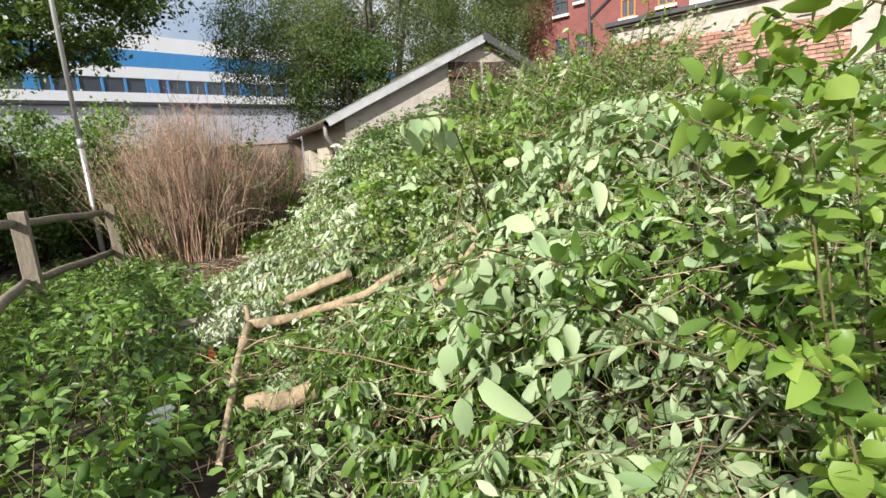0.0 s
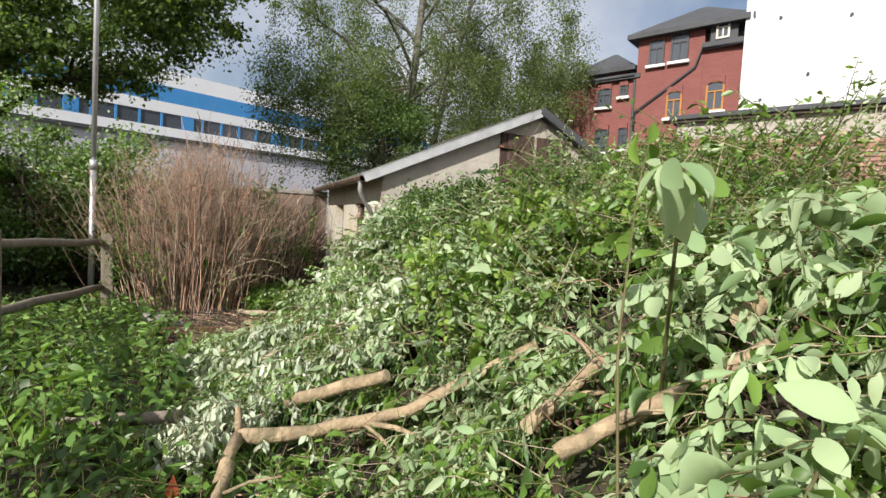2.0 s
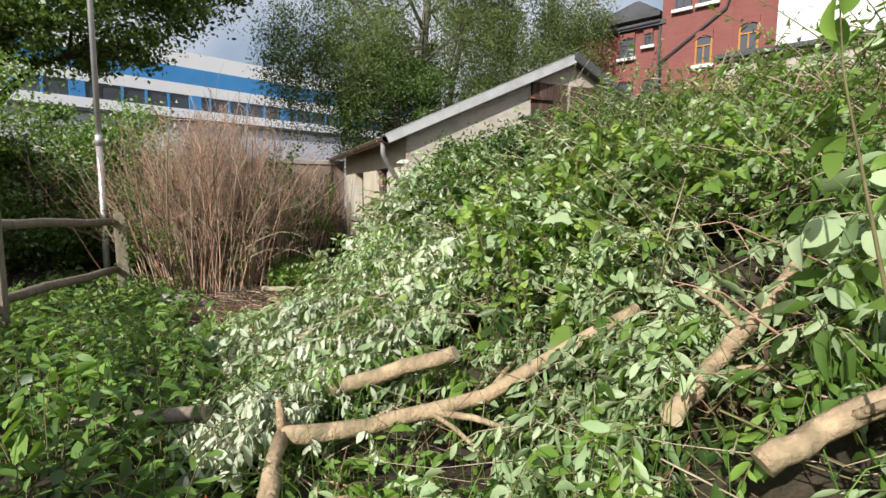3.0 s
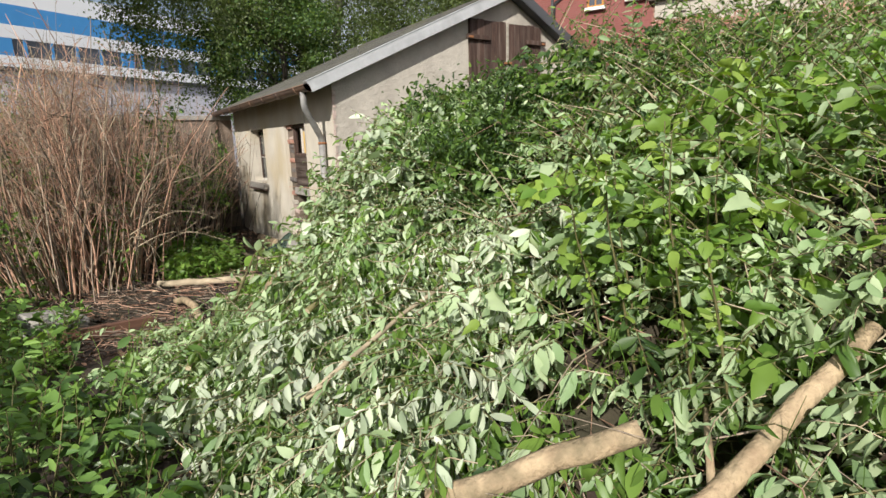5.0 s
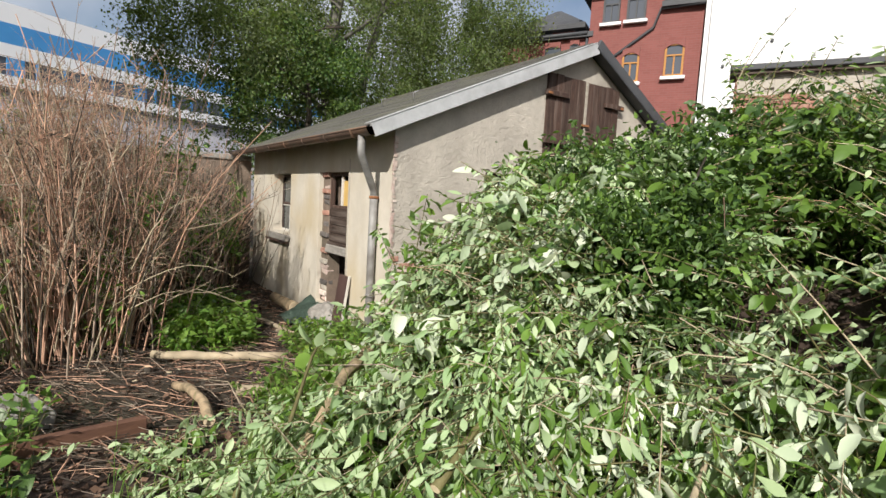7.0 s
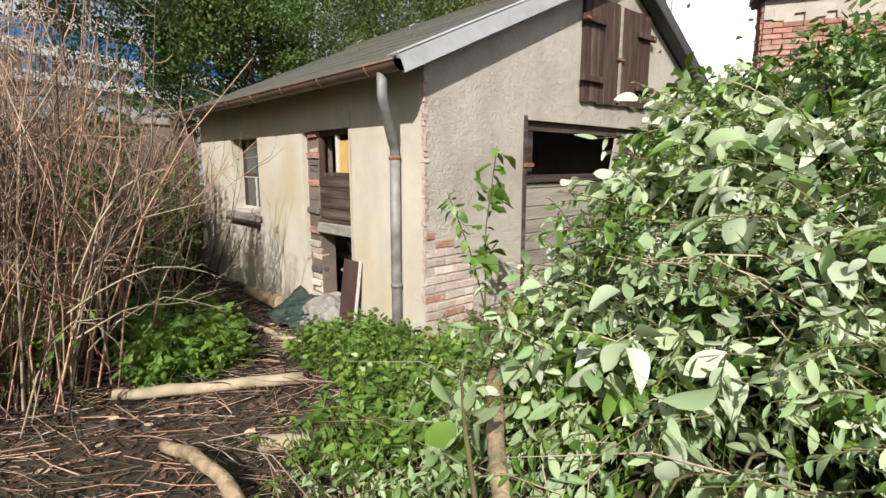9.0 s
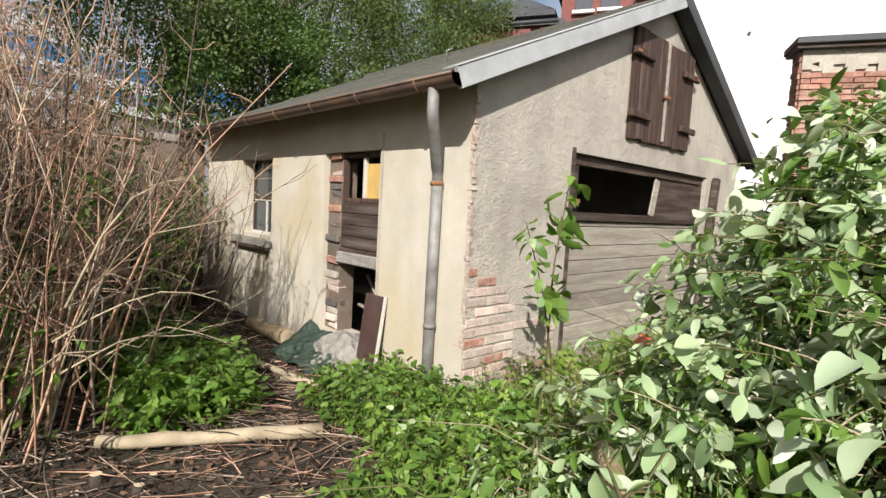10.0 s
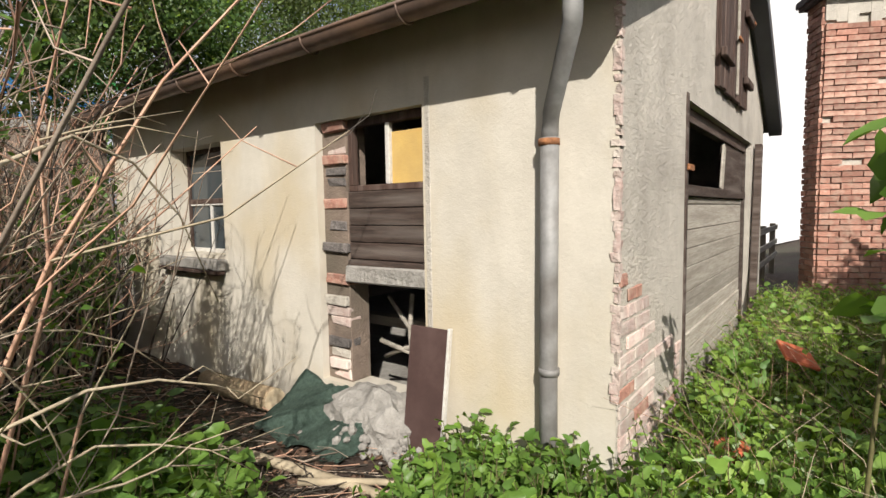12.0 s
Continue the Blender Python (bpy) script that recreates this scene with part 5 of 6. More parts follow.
# long bare shoots bowed over the heap
n = 130
x, y = rng.uniform(0.0, 5.0, n), rng.uniform(1.2, 8.4, n)
a = place_on(x, y, rng.uniform(-0.1, 0.02, n))
ang = rng.uniform(0, 6.28, n)
L = 0.5 + 0.8 * rng.random(n)
d = np.stack([np.cos(ang) * L, np.sin(ang) * L, 0.1 + 0.25 * rng.random(n)], 1)
tagged(sticks_mesh("long_shoot_wood", a, a + d * np.array([1, 1, 0.4]), 0.002 + 0.004 * rng.random(n), np.full(n, 0.0014), [M_STEM, M_PEELED, M_TAN], rng.choice(3, n, p=[0.5, 0.3, 0.2]), heap, mid=a + d * np.array([0.5, 0.5, 0.9])), kind="stuff")
# loose twigs of the heap
n = 1500
x, y = rng.uniform(-0.4, 5.5, n), rng.uniform(0.8, 8.8, n)
a = place_on(x, y, rng.uniform(-0.15, 0.06, n))
d = rng.normal(size=(n, 3)) * np.array([0.35, 0.35, 0.14])
tagged(sticks_mesh("twig_wood", a, a + d, 0.002 + 0.004 * rng.random(n), np.full(n, 0.0015), [M_TAN, M_GREYTWIG, M_STEM], rng.choice(3, n, p=[0.35, 0.35, 0.3]), heap, mid=a + d * 0.5 + rng.normal(size=(n, 3)) * 0.03), kind="stuff")

# living scrub on the heap's far side
scrub = empty("bramble_scrub", "dark green bramble and hop scrub", "scrub", kind="stuff")
out_hollow = lambda x, y: ((x > 3.4) | (y < 6.9)) & (((x - 2.1) ** 2 / 0.3 + (y - 5.9) ** 2 / 0.25) > 1)
heap_shoots(2900, (1.8, 7.5), (5.4, 8.5), 0.06, [L_DARK, L_MID, L_BRIGHT], [0.6, 0.33, 0.07], 0.36, 11, LEAF_LOBED, droop=0.25, lift=(-0.05, 0.5), keep=out_hollow, parent=scrub)
heap_shoots(1500, (1.9, 6.5), (4.6, 8.3), 0.038, [L_DARK, L_MID, L_PALE], [0.55, 0.33, 0.12], 0.42, 16, LEAF_WILT, droop=0.1, lift=(-0.05, 0.6), keep=out_hollow, parent=scrub, rise=0.9)
heap_shoots(520, (1.5, 3.4), (4.3, 5.4), 0.085, [L_LIME, L_BRIGHT, L_PALE], [0.35, 0.35, 0.3], 0.36, 9, LEAF_LOBED, droop=0.3, lift=(-0.05, 0.4), parent=scrub)
heap_shoots(700, (1.7, 4.2), (3.4, 5.6), 0.045, [L_BRIGHT, L_MID, L_PALE], [0.4, 0.35, 0.25], 0.45, 14, LEAF_WILT, droop=0.1, lift=(-0.05, 0.5), parent=scrub, rise=0.9)
heap_shoots(1300, (1.2, 2.4), (6.4, 8.0), 0.055, [L_PALE, L_MID, L_DARK], [0.5, 0.38, 0.12], 0.34, 12, LEAF_WILT, droop=0.2, lift=(-0.05, 0.42), parent=scrub, rise=0.5)
# wispy tall shoots along the top
heap_shoots(150, (1.5, 5.5), (4.2, 8.3), 0.05, [L_MID, L_PALE, L_BRIGHT], [0.45, 0.3, 0.25], 0.5, 18, LEAF_WILT, droop=0.12, lift=(0.1, 0.5), parent=scrub, rise=2.6)
# broad pale wilting leaves at the far end of the heap
heap_shoots(1000, (1.3, 3.0), (6.9, 8.0), 0.09, [L_PALE, L_SILVER, L_MID], [0.5, 0.38, 0.12], 0.36, 10, LEAF_OVAL, droop=0.3, lift=(0.0, 0.32), parent=heap, rise=0.4)
# broad pale leaves on the near flank
heap_shoots(280, (1.0, 2.8), (2.0, 3.4), 0.10, [L_PALE, L_MID], [0.8, 0.2], 0.34, 8, LEAF_OVAL, droop=0.35, lift=(0.0, 0.22), parent=heap, keep=lambda x, y: off_logs(x, y, 0.27))

# silvery wilted tufts low on the flank
heap_shoots(480, (-0.15, 0.95), (4.7, 6.3), 0.07, [L_SILVER, L_PALE, L_MID], [0.5, 0.3, 0.2], 0.28, 14, LEAF_WILT, lift=(0.0, 0.14), parent=heap, hang=0.8, keep=lambda x, y: off_logs(x, y, 0.1))
heap_shoots(110, (-0.15, 0.15), (4.45, 4.7), 0.065, [L_SILVER], [1.0], 0.26, 14, LEAF_WILT, lift=(0.0, 0.16), parent=heap, hang=0.9, tuft=0.09)
heap_shoots(380, (0.7, 1.45), (5.4, 7.0), 0.06, [L_SILVER, L_PALE, L_MID], [0.35, 0.4, 0.25], 0.34, 14, LEAF_WILT, lift=(0.0, 0.3), parent=heap, hang=0.5)

# nettles and ground cover
weeds = empty("nettle_patch", "dense nettles and weeds along the fence", "nettles", kind="stuff")


def weed_patch(n, xr, yr, height, leaf, mats, p, parent, shape=LEAF_PLAIN, keep=None, count=8):
    x, y = rng.uniform(*xr, n), rng.uniform(*yr, n)
    if keep is not None:
        ok = keep(x, y)
        x, y = x[ok], y[ok]
    n = len(x)
    foot = np.stack([x, y, ground_z(x, y) - 0.02], 1)
    head = rng.normal(size=(n, 3)) * 0.28
    head[:, 2] = 1
    L = height * (0.45 + 0.75 * rng.random(n))
    (a, m, b), (pos, ax, nor, size) = sprays(foot, head, L, count, leaf * (0.7 + 0.6 * rng.random(n)), 0.12, 1.3)
    nor[:, 2] += 1.2
    ax[:, 2] -= 0.1
    pick = np.repeat(rng.choice(len(mats), n, p=p), count)
    tagged(leaf_mesh("foliage", pos, ax, nor, size, shape, mats, pick, parent), kind="stuff")
    tagged(sticks_mesh("stalk_wood", a, b, np.full(n, 0.004), np.full(n, 0.002), [M_STEM], None, parent, mid=m), kind="stuff")


weed_patch(2600, (-2.6, -0.35), (-0.5, 9.6), 0.42, 0.075, [L_NETTLE, L_MID, L_DARK], [0.6, 0.15, 0.25], weeds, keep=lambda x, y: (x < -0.75) | (y < 7.0))
weed_patch(700, (-3.4, -1.2), (8.5, 12.5), 0.4, 0.075, [L_NETTLE, L_DARK], [0.6, 0.4], weeds)
weed_patch(500, (-0.5, 0.5), (0.2, 7.5), 0.22, 0.06, [L_NETTLE, L_MID], [0.6, 0.4], weeds)
gw = empty("ground_ivy_patch", "bright ground elder and ivy at the garage corner", "weeds", kind="stuff")
weed_patch(900, (1.35, 2.2), (9.2, 10.75), 0.42, 0.06, [L_BRIGHT, L_MID], [0.5, 0.5], gw, LEAF_LOBED)
weed_patch(1500, (2.1, 8.0), (8.6, 9.9), 0.46, 0.055, [L_LIME, L_BRIGHT, L_NETTLE], [0.5, 0.25, 0.25], gw, LEAF_LOBED)
weed_patch(600, (0.7, 2.0), (8.4, 9.4), 0.4, 0.06, [L_MID, L_BRIGHT], [0.6, 0.4], gw, LEAF_PLAIN)
weed_patch(260, (0.2, 1.25), (11.7, 13.6), 0.45, 0.07, [L_MID, L_DARK], [0.6, 0.4], gw, LEAF_PLAIN)
# grass blades in the weeds
grass = empty("grass", "long fine grass blades among the weeds", "grass", kind="stuff")
n = 2600
x, y = np.concatenate([rng.uniform(2.2, 8, 1600), rng.uniform(-0.6, 2.5, 1000)]), np.concatenate([rng.uniform(8.5, 9.9, 1600), rng.uniform(0.6, 8, 1000)])
a = place_on(x, y, -0.1)
d = rng.normal(size=(n, 3)) * 0.16
d[:, 2] = 0.22 + 0.3 * rng.random(n)
tagged(sticks_mesh("blade_mass", a, a + d, np.full(n, 0.0028), np.full(n, 0.0008), [L_BRIGHT, L_MID], rng.choice(2, n), grass, mid=a + d * np.array([0.3, 0.3, 0.65])), kind="stuff")


n = 900
x, y = rng.uniform(1.8, 8, n), rng.uniform(8.2, 9.8, n)
a = place_on(x, y, -0.05)
d = rng.normal(size=(n, 3)) * 0.28
d[:, 2] = 0.15 + 0.4 * rng.random(n)
tagged(sticks_mesh("straw_mass", a, a + d, np.full(n, 0.003), np.full(n, 0.001), [M_PEELED, M_TAN], rng.choice(2, n), grass, mid=a + d * np.array([0.4, 0.4, 0.65])), kind="stuff")
weed_patch(900, (3.4, 8.0), (8.0, 9.3), 0.5, 0.055, [L_LIME, L_BRIGHT], [0.7, 0.3], gw, LEAF_LOBED)
weed_patch(60, (-1.4, 0.0), (11.0, 12.4), 1.6, 0.07, [L_BRIGHT, L_MID], [0.6, 0.4], gw, LEAF_PLAIN, count=14)

# ---- logs, big branches ----


def log(name, label, pts, r0, r1, mat=M_BARK, category="log", group="", stubs=()):
    lo = empty(name, label, category, pts[0], group)
    o = Vector(pts[0])
    p = [Vector(q) - o for q in pts]
    fine = []
    rnd = random.Random(str(pts[0]) + name)
    for i in range(len(p) - 1):
        for k in range(4):
            fine.append(p[i].lerp(p[i + 1], k / 4) + Vector((rnd.uniform(-1, 1), rnd.uniform(-1, 1), rnd.uniform(-1, 1))) * r0 * 0.16)
    fine.append(p[-1])
    n = len(fine) - 1
    bm = bmesh.new()
    add_tube(bm, fine, [(r0 + (r1 - r0) * i / n) * rnd.uniform(0.93, 1.08) for i in range(n + 1)], 10, mat_end=1)
    part("stem", bm, [mat, M_CUT], lo)
    for f, d, r in stubs:
        a = fine[int(f * n)]
        bm = bmesh.new()
        q = a + Vector(d)
        add_tube(bm, [a, a.lerp(q, 0.5) + Vector((0, 0, 0.02)), q], [r, r * 0.85, r * 0.6], 7, mat_end=1)
        part("side_branch", bm, [mat, M_CUT], lo)
    return lo


log("felled_branch", "long tan forked branch lying on the brush", [(0.05, 4.32, 0.56), (0.42, 4.27, 0.57), (0.95, 4.19, 0.68), (1.7, 4.08, 1.06)], 0.042, 0.030, stubs=((0.02, (-0.10, -0.42, -0.08), 0.036), (0.02, (-0.01, 0.05, 0.14), 0.022), (0.5, (0.32, -0.30, -0.02), 0.018), (0.52, (0.12, -0.36, -0.06), 0.012), (0.7, (0.3, 0.2, 0.1), 0.014)))
log("felled_branch", "short thick tan branch among leaves", [(0.33, 4.77, 0.57), (0.60, 4.58, 0.70), (0.87, 4.38, 0.83)], 0.044, 0.038, stubs=((0.6, (0.1, -0.12, 0.05), 0.016),))
log("felled_branch", "stout branch slanting up the heap", [(1.2, 3.34, 0.90), (1.45, 3.42, 1.0), (1.75, 3.5, 1.14), (2.3, 3.64, 1.44)], 0.034, 0.028, stubs=((0.3, (0.25, -0.1, 0.06), 0.016), (0.6, (-0.05, 0.2, 0.12), 0.012)))
log("felled_branch", "stout tan branch close to the path", [(1.08, 2.94, 0.97), (1.25, 2.88, 1.08), (1.45, 2.8, 1.2), (1.8, 2.7, 1.4)], 0.033, 0.030, stubs=((0.4, (0.1, -0.15, 0.1), 0.014),))
log("felled_branch", "grey log half hidden in nettles", [(-1.1, 5.2, 0.42), (-0.7, 4.95, 0.47), (-0.28, 4.7, 0.56)], 0.045, 0.04, M_POST)
log("felled_branch", "brown crooked branch near the path", [(0.02, 4.1, 0.52), (-0.05, 3.6, 0.58), (-0.10, 3.1, 0.56), (-0.17, 2.5, 0.50)], 0.026, 0.016, stubs=((0.3, (0.25, -0.1, 0.1), 0.009), (0.5, (-0.2, -0.2, 0.02), 0.008)))
log("felled_branch", "cut log half buried by the path", [(-0.02, 3.0, 0.5), (0.2, 2.93, 0.53), (0.42, 2.9, 0.6)], 0.06, 0.055)
log("felled_branch", "weathered branch deep in the heap", [(1.9, 2.9, 1.45), (2.5, 3.1, 1.65), (3.2, 3.2, 1.85)], 0.045, 0.03)
log("felled_branch", "weathered branch deep in the heap", [(2.2, 2.2, 1.5), (2.8, 2.6, 1.7), (3.4, 2.7, 1.8)], 0.04, 0.03)
log("felled_branch", "thin mossy branch across the leaves", [(0.55, 6.5, 0.72), (0.85, 6.62, 0.86), (1.2, 6.78, 0.98)], 0.02, 0.014, M_STEM)
log("felled_branch", "thin mossy branch low by the path", [(-0.1, 6.95, 0.36), (0.0, 7.15, 0.42), (0.1, 7.4, 0.44)], 0.018, 0.013, M_STEM)
log("felled_branch", "cut branch with a pale sawn end", [(0.35, 7.35, 0.5), (0.8, 7.85, 0.68), (1.19, 8.2, 0.72)], 0.026, 0.042)
log("felled_branch", "thin long branch bowed over the heap", [(0.2, 5.6, 0.62), (0.8, 5.75, 0.85), (1.5, 6.0, 0.98)], 0.014, 0.009, M_PEELED)
log("yard_log", "pale barked log lying across the yard", [(0.05, 10.9, 0.02), (0.5, 10.62, 0.03), (1.2, 10.2, 0.05)], 0.042, 0.05, M_PEELED, group="logs in the yard")
log("yard_log", "short sawn log in the yard", [(0.58, 9.5, 0.03), (0.88, 9.25, 0.1)], 0.055, 0.055, M_PEELED, group="logs in the yard")
log("yard_log", "sawn root limb bent towards the path", [(0.14, 9.9, 0.02), (0.2, 9.5, 0.12), (0.24, 9.1, 0.14), (0.22, 8.8, 0.12)], 0.035, 0.04, M_BARK, group="logs in the yard")
log("pale_stick", "pale peeled stick on the litter", [(1.42, 12.3, -0.02), (1.55, 11.6, 0.0), (1.66, 10.6, 0.02)], 0.034, 0.024, M_PEELED, "stick", "pale sticks")
log("pale_stick", "yellowish peeled stick on the litter", [(1.45, 11.35, 0.02), (1.62, 11.1, 0.03), (1.95, 10.5, 0.05)], 0.022, 0.016, M_PEELED, "stick", "pale sticks")
log("round_log", "short brown log against the wall foot", [(2.0, 13.35, 0.03), (2.03, 12.4, 0.05)], 0.08, 0.095, M_BARK)
for k, (x, y, h, r, lx) in enumerate(((-0.02, 10.45, 0.13, 0.03, 0.0), (0.1, 10.2, 0.12, 0.026, 0.03), (0.62, 9.72, 0.1, 0.036, -0.03), (-0.42, 10.1, 0.08, 0.036, 0.0), (0.2, 10.3, 0.1, 0.02, 0.02), (-0.12, 10.2, 0.09, 0.022, -0.02), (0.34, 9.95, 0.11, 0.02, 0.05))):
    st = empty("stump", "small sawn stump with pale top", "stump", (x, y, float(ground_z(x, y)) - 0.09), "sawn stumps")
    bm = bmesh.new()
    add_tube(bm, [(0, 0, -0.05), (lx * 0.5, 0, 0.05), (lx, 0, 0.75 * h + 0.05)], [r * 1.25, r * 1.05, r], 10, mat_end=1)
    part("stem", bm, [M_DBARK, M_CUT], st)

# long pale twigs arching out of the shrubs over the yard
random.seed(77)
for k in range(13):
    x0, y0 = random.uniform(-0.7, 0.0), random.uniform(10.3, 12.4)
    z0, h = random.uniform(0.1, 1.2), random.uniform(0.1, 0.7)
    dx, dy = random.uniform(0.5, 1.1), random.uniform(-0.4, 0.6)
    tw = empty("arching_twig", "thin pale bare twig arching over the yard", "twig", (x0, y0, z0), "arching twigs")
    bm = bmesh.new()
    add_tube(bm, [(dx * t, dy * t + random.uniform(-0.02, 0.02), h * 4 * t * (1 - t) + 0.25 * h * t + random.uniform(-0.015, 0.015)) for t in (0, 0.17, 0.33, 0.5, 0.67, 0.83, 1)], [0.007, 0.0065, 0.006, 0.005, 0.004, 0.003, 0.0015], 5)
    part("stem", bm, M_PEELED, tw)
    for j in range(4):
        t = random.uniform(0.3, 0.9)
        a = Vector((dx * t, dy * t, h * 4 * t * (1 - t) + 0.25 * h * t))
        bm = bmesh.new()
        add_tube(bm, [a, a + Vector((random.uniform(0, 0.15), random.uniform(-0.1, 0.1), random.uniform(-0.05, 0.1))), a + Vector((random.uniform(0.1, 0.3), random.uniform(-0.15, 0.15), random.uniform(-0.1, 0.2)))], [0.0035, 0.0025, 0.001], 4)
        part("side_twig", bm, M_PEELED, tw)
weed_patch(320, (0.25, 1.15), (10.9, 12.6), 0.45, 0.085, [L_BRIGHT, L_MID], [0.6, 0.4], gw, LEAF_LOBED)
weed_patch(800, (1.2, 3.6), (8.6, 9.7), 0.40, 0.055, [L_LIME, L_BRIGHT, L_PALE], [0.5, 0.3, 0.2], gw, LEAF_LOBED)

# twig litter of the yard
litter = empty("twig_litter", "brown twigs and dead leaves covering the yard", "litter", kind="stuff")
n = 4400
x, y = rng.uniform(-1.6, 2.15, n), rng.uniform(8.3, 14.5, n)
a = np.stack([x, y, ground_z(x, y) + rng.uniform(0.0, 0.06, n)], 1)
ang = rng.normal(size=n) * 0.7 + 2.6
L = 0.08 + 0.5 * rng.random(n) ** 2
d = np.stack([np.cos(ang) * L, np.sin(ang) * L, rng.normal(size=n) * 0.04], 1)
r = 0.002 + 0.006 * rng.random(n) ** 2
tagged(sticks_mesh("twig_wood", a, a + d, r, r * 0.6, [M_DBARK, M_GREYTWIG, M_TAN], rng.choice(3, n, p=[0.55, 0.2, 0.25]), litter, mid=a + d * 0.5 + rng.normal(size=(n, 3)) * 0.012), kind="stuff")
n = 9000
x, y = rng.uniform(-2.0, 2.2, n), rng.uniform(8.0, 15.0, n)
pos = np.stack([x, y, ground_z(x, y) + rng.uniform(0.0, 0.025, n)], 1)
nor = rng.normal(size=(n, 3)) * 0.5
nor[:, 2] = 1
tagged(leaf_mesh("dead_foliage", pos, rng.normal(size=(n, 3)) * np.array([1, 1, 0.2]), nor, 0.03 + 0.04 * rng.random(n), LEAF_FAR, [L_DRY], np.zeros(n, int), litter), kind="stuff")

# ---- close leafy shoots ----


def leafy_branch(name, label, pts, radius, leaves, leaf_len, mats, p, shape=LEAF_OVAL, seed=0, start=0.15, hang=0.5, width=1.0):
    """One shoot with big leaves along it."""
    b = empty(name, label, "branch", pts[0])
    o = Vector(pts[0])
    q = [Vector(a) - o for a in pts]
    bm = bmesh.new()
    n = len(q) - 1
    fine = [q[min(int(i * n / 16), n - 1)].lerp(q[min(int(i * n / 16) + 1, n)], i * n / 16 - min(int(i * n / 16), n - 1)) for i in range(17)]
    add_tube(bm, fine, [radius * (1 - 0.7 * i / 16) for i in range(17)], 7)
    part("stem", bm, M_STEM, b)
    r = np.random.default_rng(seed)
    F = np.array(fine)
    t = start + (1 - start) * np.sort(r.random(leaves))
    i = np.minimum((t * 16).astype(int), 15)
    pos = F[i] + (F[i + 1] - F[i]) * (t * 16 - i)[:, None]
    tang = unit(F[i + 1] - F[i])
    side = unit(np.cross(tang, np.array([[0.31, 0.17, 0.93]])) + 0.01)
    turn = (np.arange(leaves) * 2.4 + r.normal(size=leaves) * 0.5)[:, None]
    ax = tang * 0.4 + side * np.cos(turn) + np.cross(tang, side) * np.sin(turn) + r.normal(size=(leaves, 3)) * 0.45
    ax[:, 2] -= hang
    nor = r.normal(size=(leaves, 3)) * 0.4
    nor[:, 2] += 1
    size = leaf_len * (0.35 + 0.85 * r.random(leaves))
    petiole = pos + unit(ax) * size[:, None] * 0.22
    tagged(sticks_mesh("petiole_wood", pos, petiole, np.full(leaves, 0.0018), np.full(leaves, 0.0012), [M_STEM], None, b), kind="stuff")
    tagged(leaf_mesh("foliage", petiole, ax, nor, size, shape, mats, r.choice(len(mats), leaves, p=p), b, width=width), kind="stuff")
    return b


PG = [L_PALE, L_MID]
leafy_branch("leafy_shoot", "arching shoot with large pale drooping leaves", [(1.5, 2.9, 1.1), (1.2, 2.6, 1.65), (0.98, 2.38, 1.93), (0.68, 2.15, 1.90)], 0.008, 20, 0.115, PG, [0.8, 0.2], seed=1, start=0.62, hang=1.1, width=1.2)
leafy_branch("leafy_shoot", "thin upright shoot leaning over the heap", [(0.95, 2.45, 0.8), (1.15, 2.75, 1.4), (1.5, 3.1, 1.95), (1.75, 3.3, 2.3)], 0.006, 12, 0.11, [L_BRIGHT, L_MID], [0.5, 0.5], seed=2, start=0.4)
leafy_branch("leafy_shoot", "shoot with broad pale leaves beside the path", [(1.3, 2.3, 0.8), (0.95, 2.0, 1.1), (0.7, 1.7, 1.25), (0.55, 1.5, 1.25)], 0.007, 28, 0.088, PG, [0.75, 0.25], seed=3, hang=0.6)
leafy_branch("leafy_shoot", "shoot with broad pale leaves beside the path", [(1.5, 2.0, 0.9), (1.2, 1.7, 1.2), (1.0, 1.5, 1.4), (0.8, 1.35, 1.45)], 0.007, 28, 0.088, PG, [0.7, 0.3], seed=4, hang=0.6)
leafy_branch("leafy_shoot", "shoot with grey-green wilted leaves", [(1.6, 1.2, 0.8), (1.2, 1.15, 1.15), (0.9, 1.1, 1.3), (0.65, 1.2, 1.25)], 0.007, 28, 0.088, PG, [0.85, 0.15], seed=5, hang=0.7)
random.seed(5)
for k in range(15):
    u, v = random.uniform(0.0, 1.0), random.uniform(0, 1)
    x0, y0 = 0.72 + 0.62 * u, 0.42 + 0.42 * u + 0.42 * v - 0.2
    top = 1.30 + 0.55 * random.random() + 0.15 * u
    leafy_branch("climbing_vine", "yellow-green vine with rounded heart-shaped leaves", [(x0 + 0.15, y0 - 0.05, 0.75), (x0 + 0.05, y0, 0.5 * top + 0.45), (x0, y0 + 0.04, top), (x0 - 0.10, y0 + 0.16, top + 0.08)], 0.004, 85, 0.052, [L_LIME, L_BRIGHT, L_MID], [0.55, 0.33, 0.12], LEAF_HEART, 200 + k, 0.05, 0.35, 1.0)
for k in range(9):
    x0, y0 = 1.15 + 0.5 * random.random(), 4.3 + 0.6 * random.random()
    top = 1.45 + 0.45 * random.random()
    leafy_branch("leafy_shoot", "upright shoot with fresh yellow-green leaves", [(x0 + 0.15, y0, 0.75), (x0 + 0.08, y0 + 0.03, 1.1), (x0, y0 + 0.05, 0.5 * top + 0.6), (x0 - 0.06, y0 + 0.02, top)], 0.006, 40, 0.062, [L_LIME, L_BRIGHT, L_PALE], [0.5, 0.3, 0.2], seed=300 + k, start=0.25, hang=0.35, width=1.2)
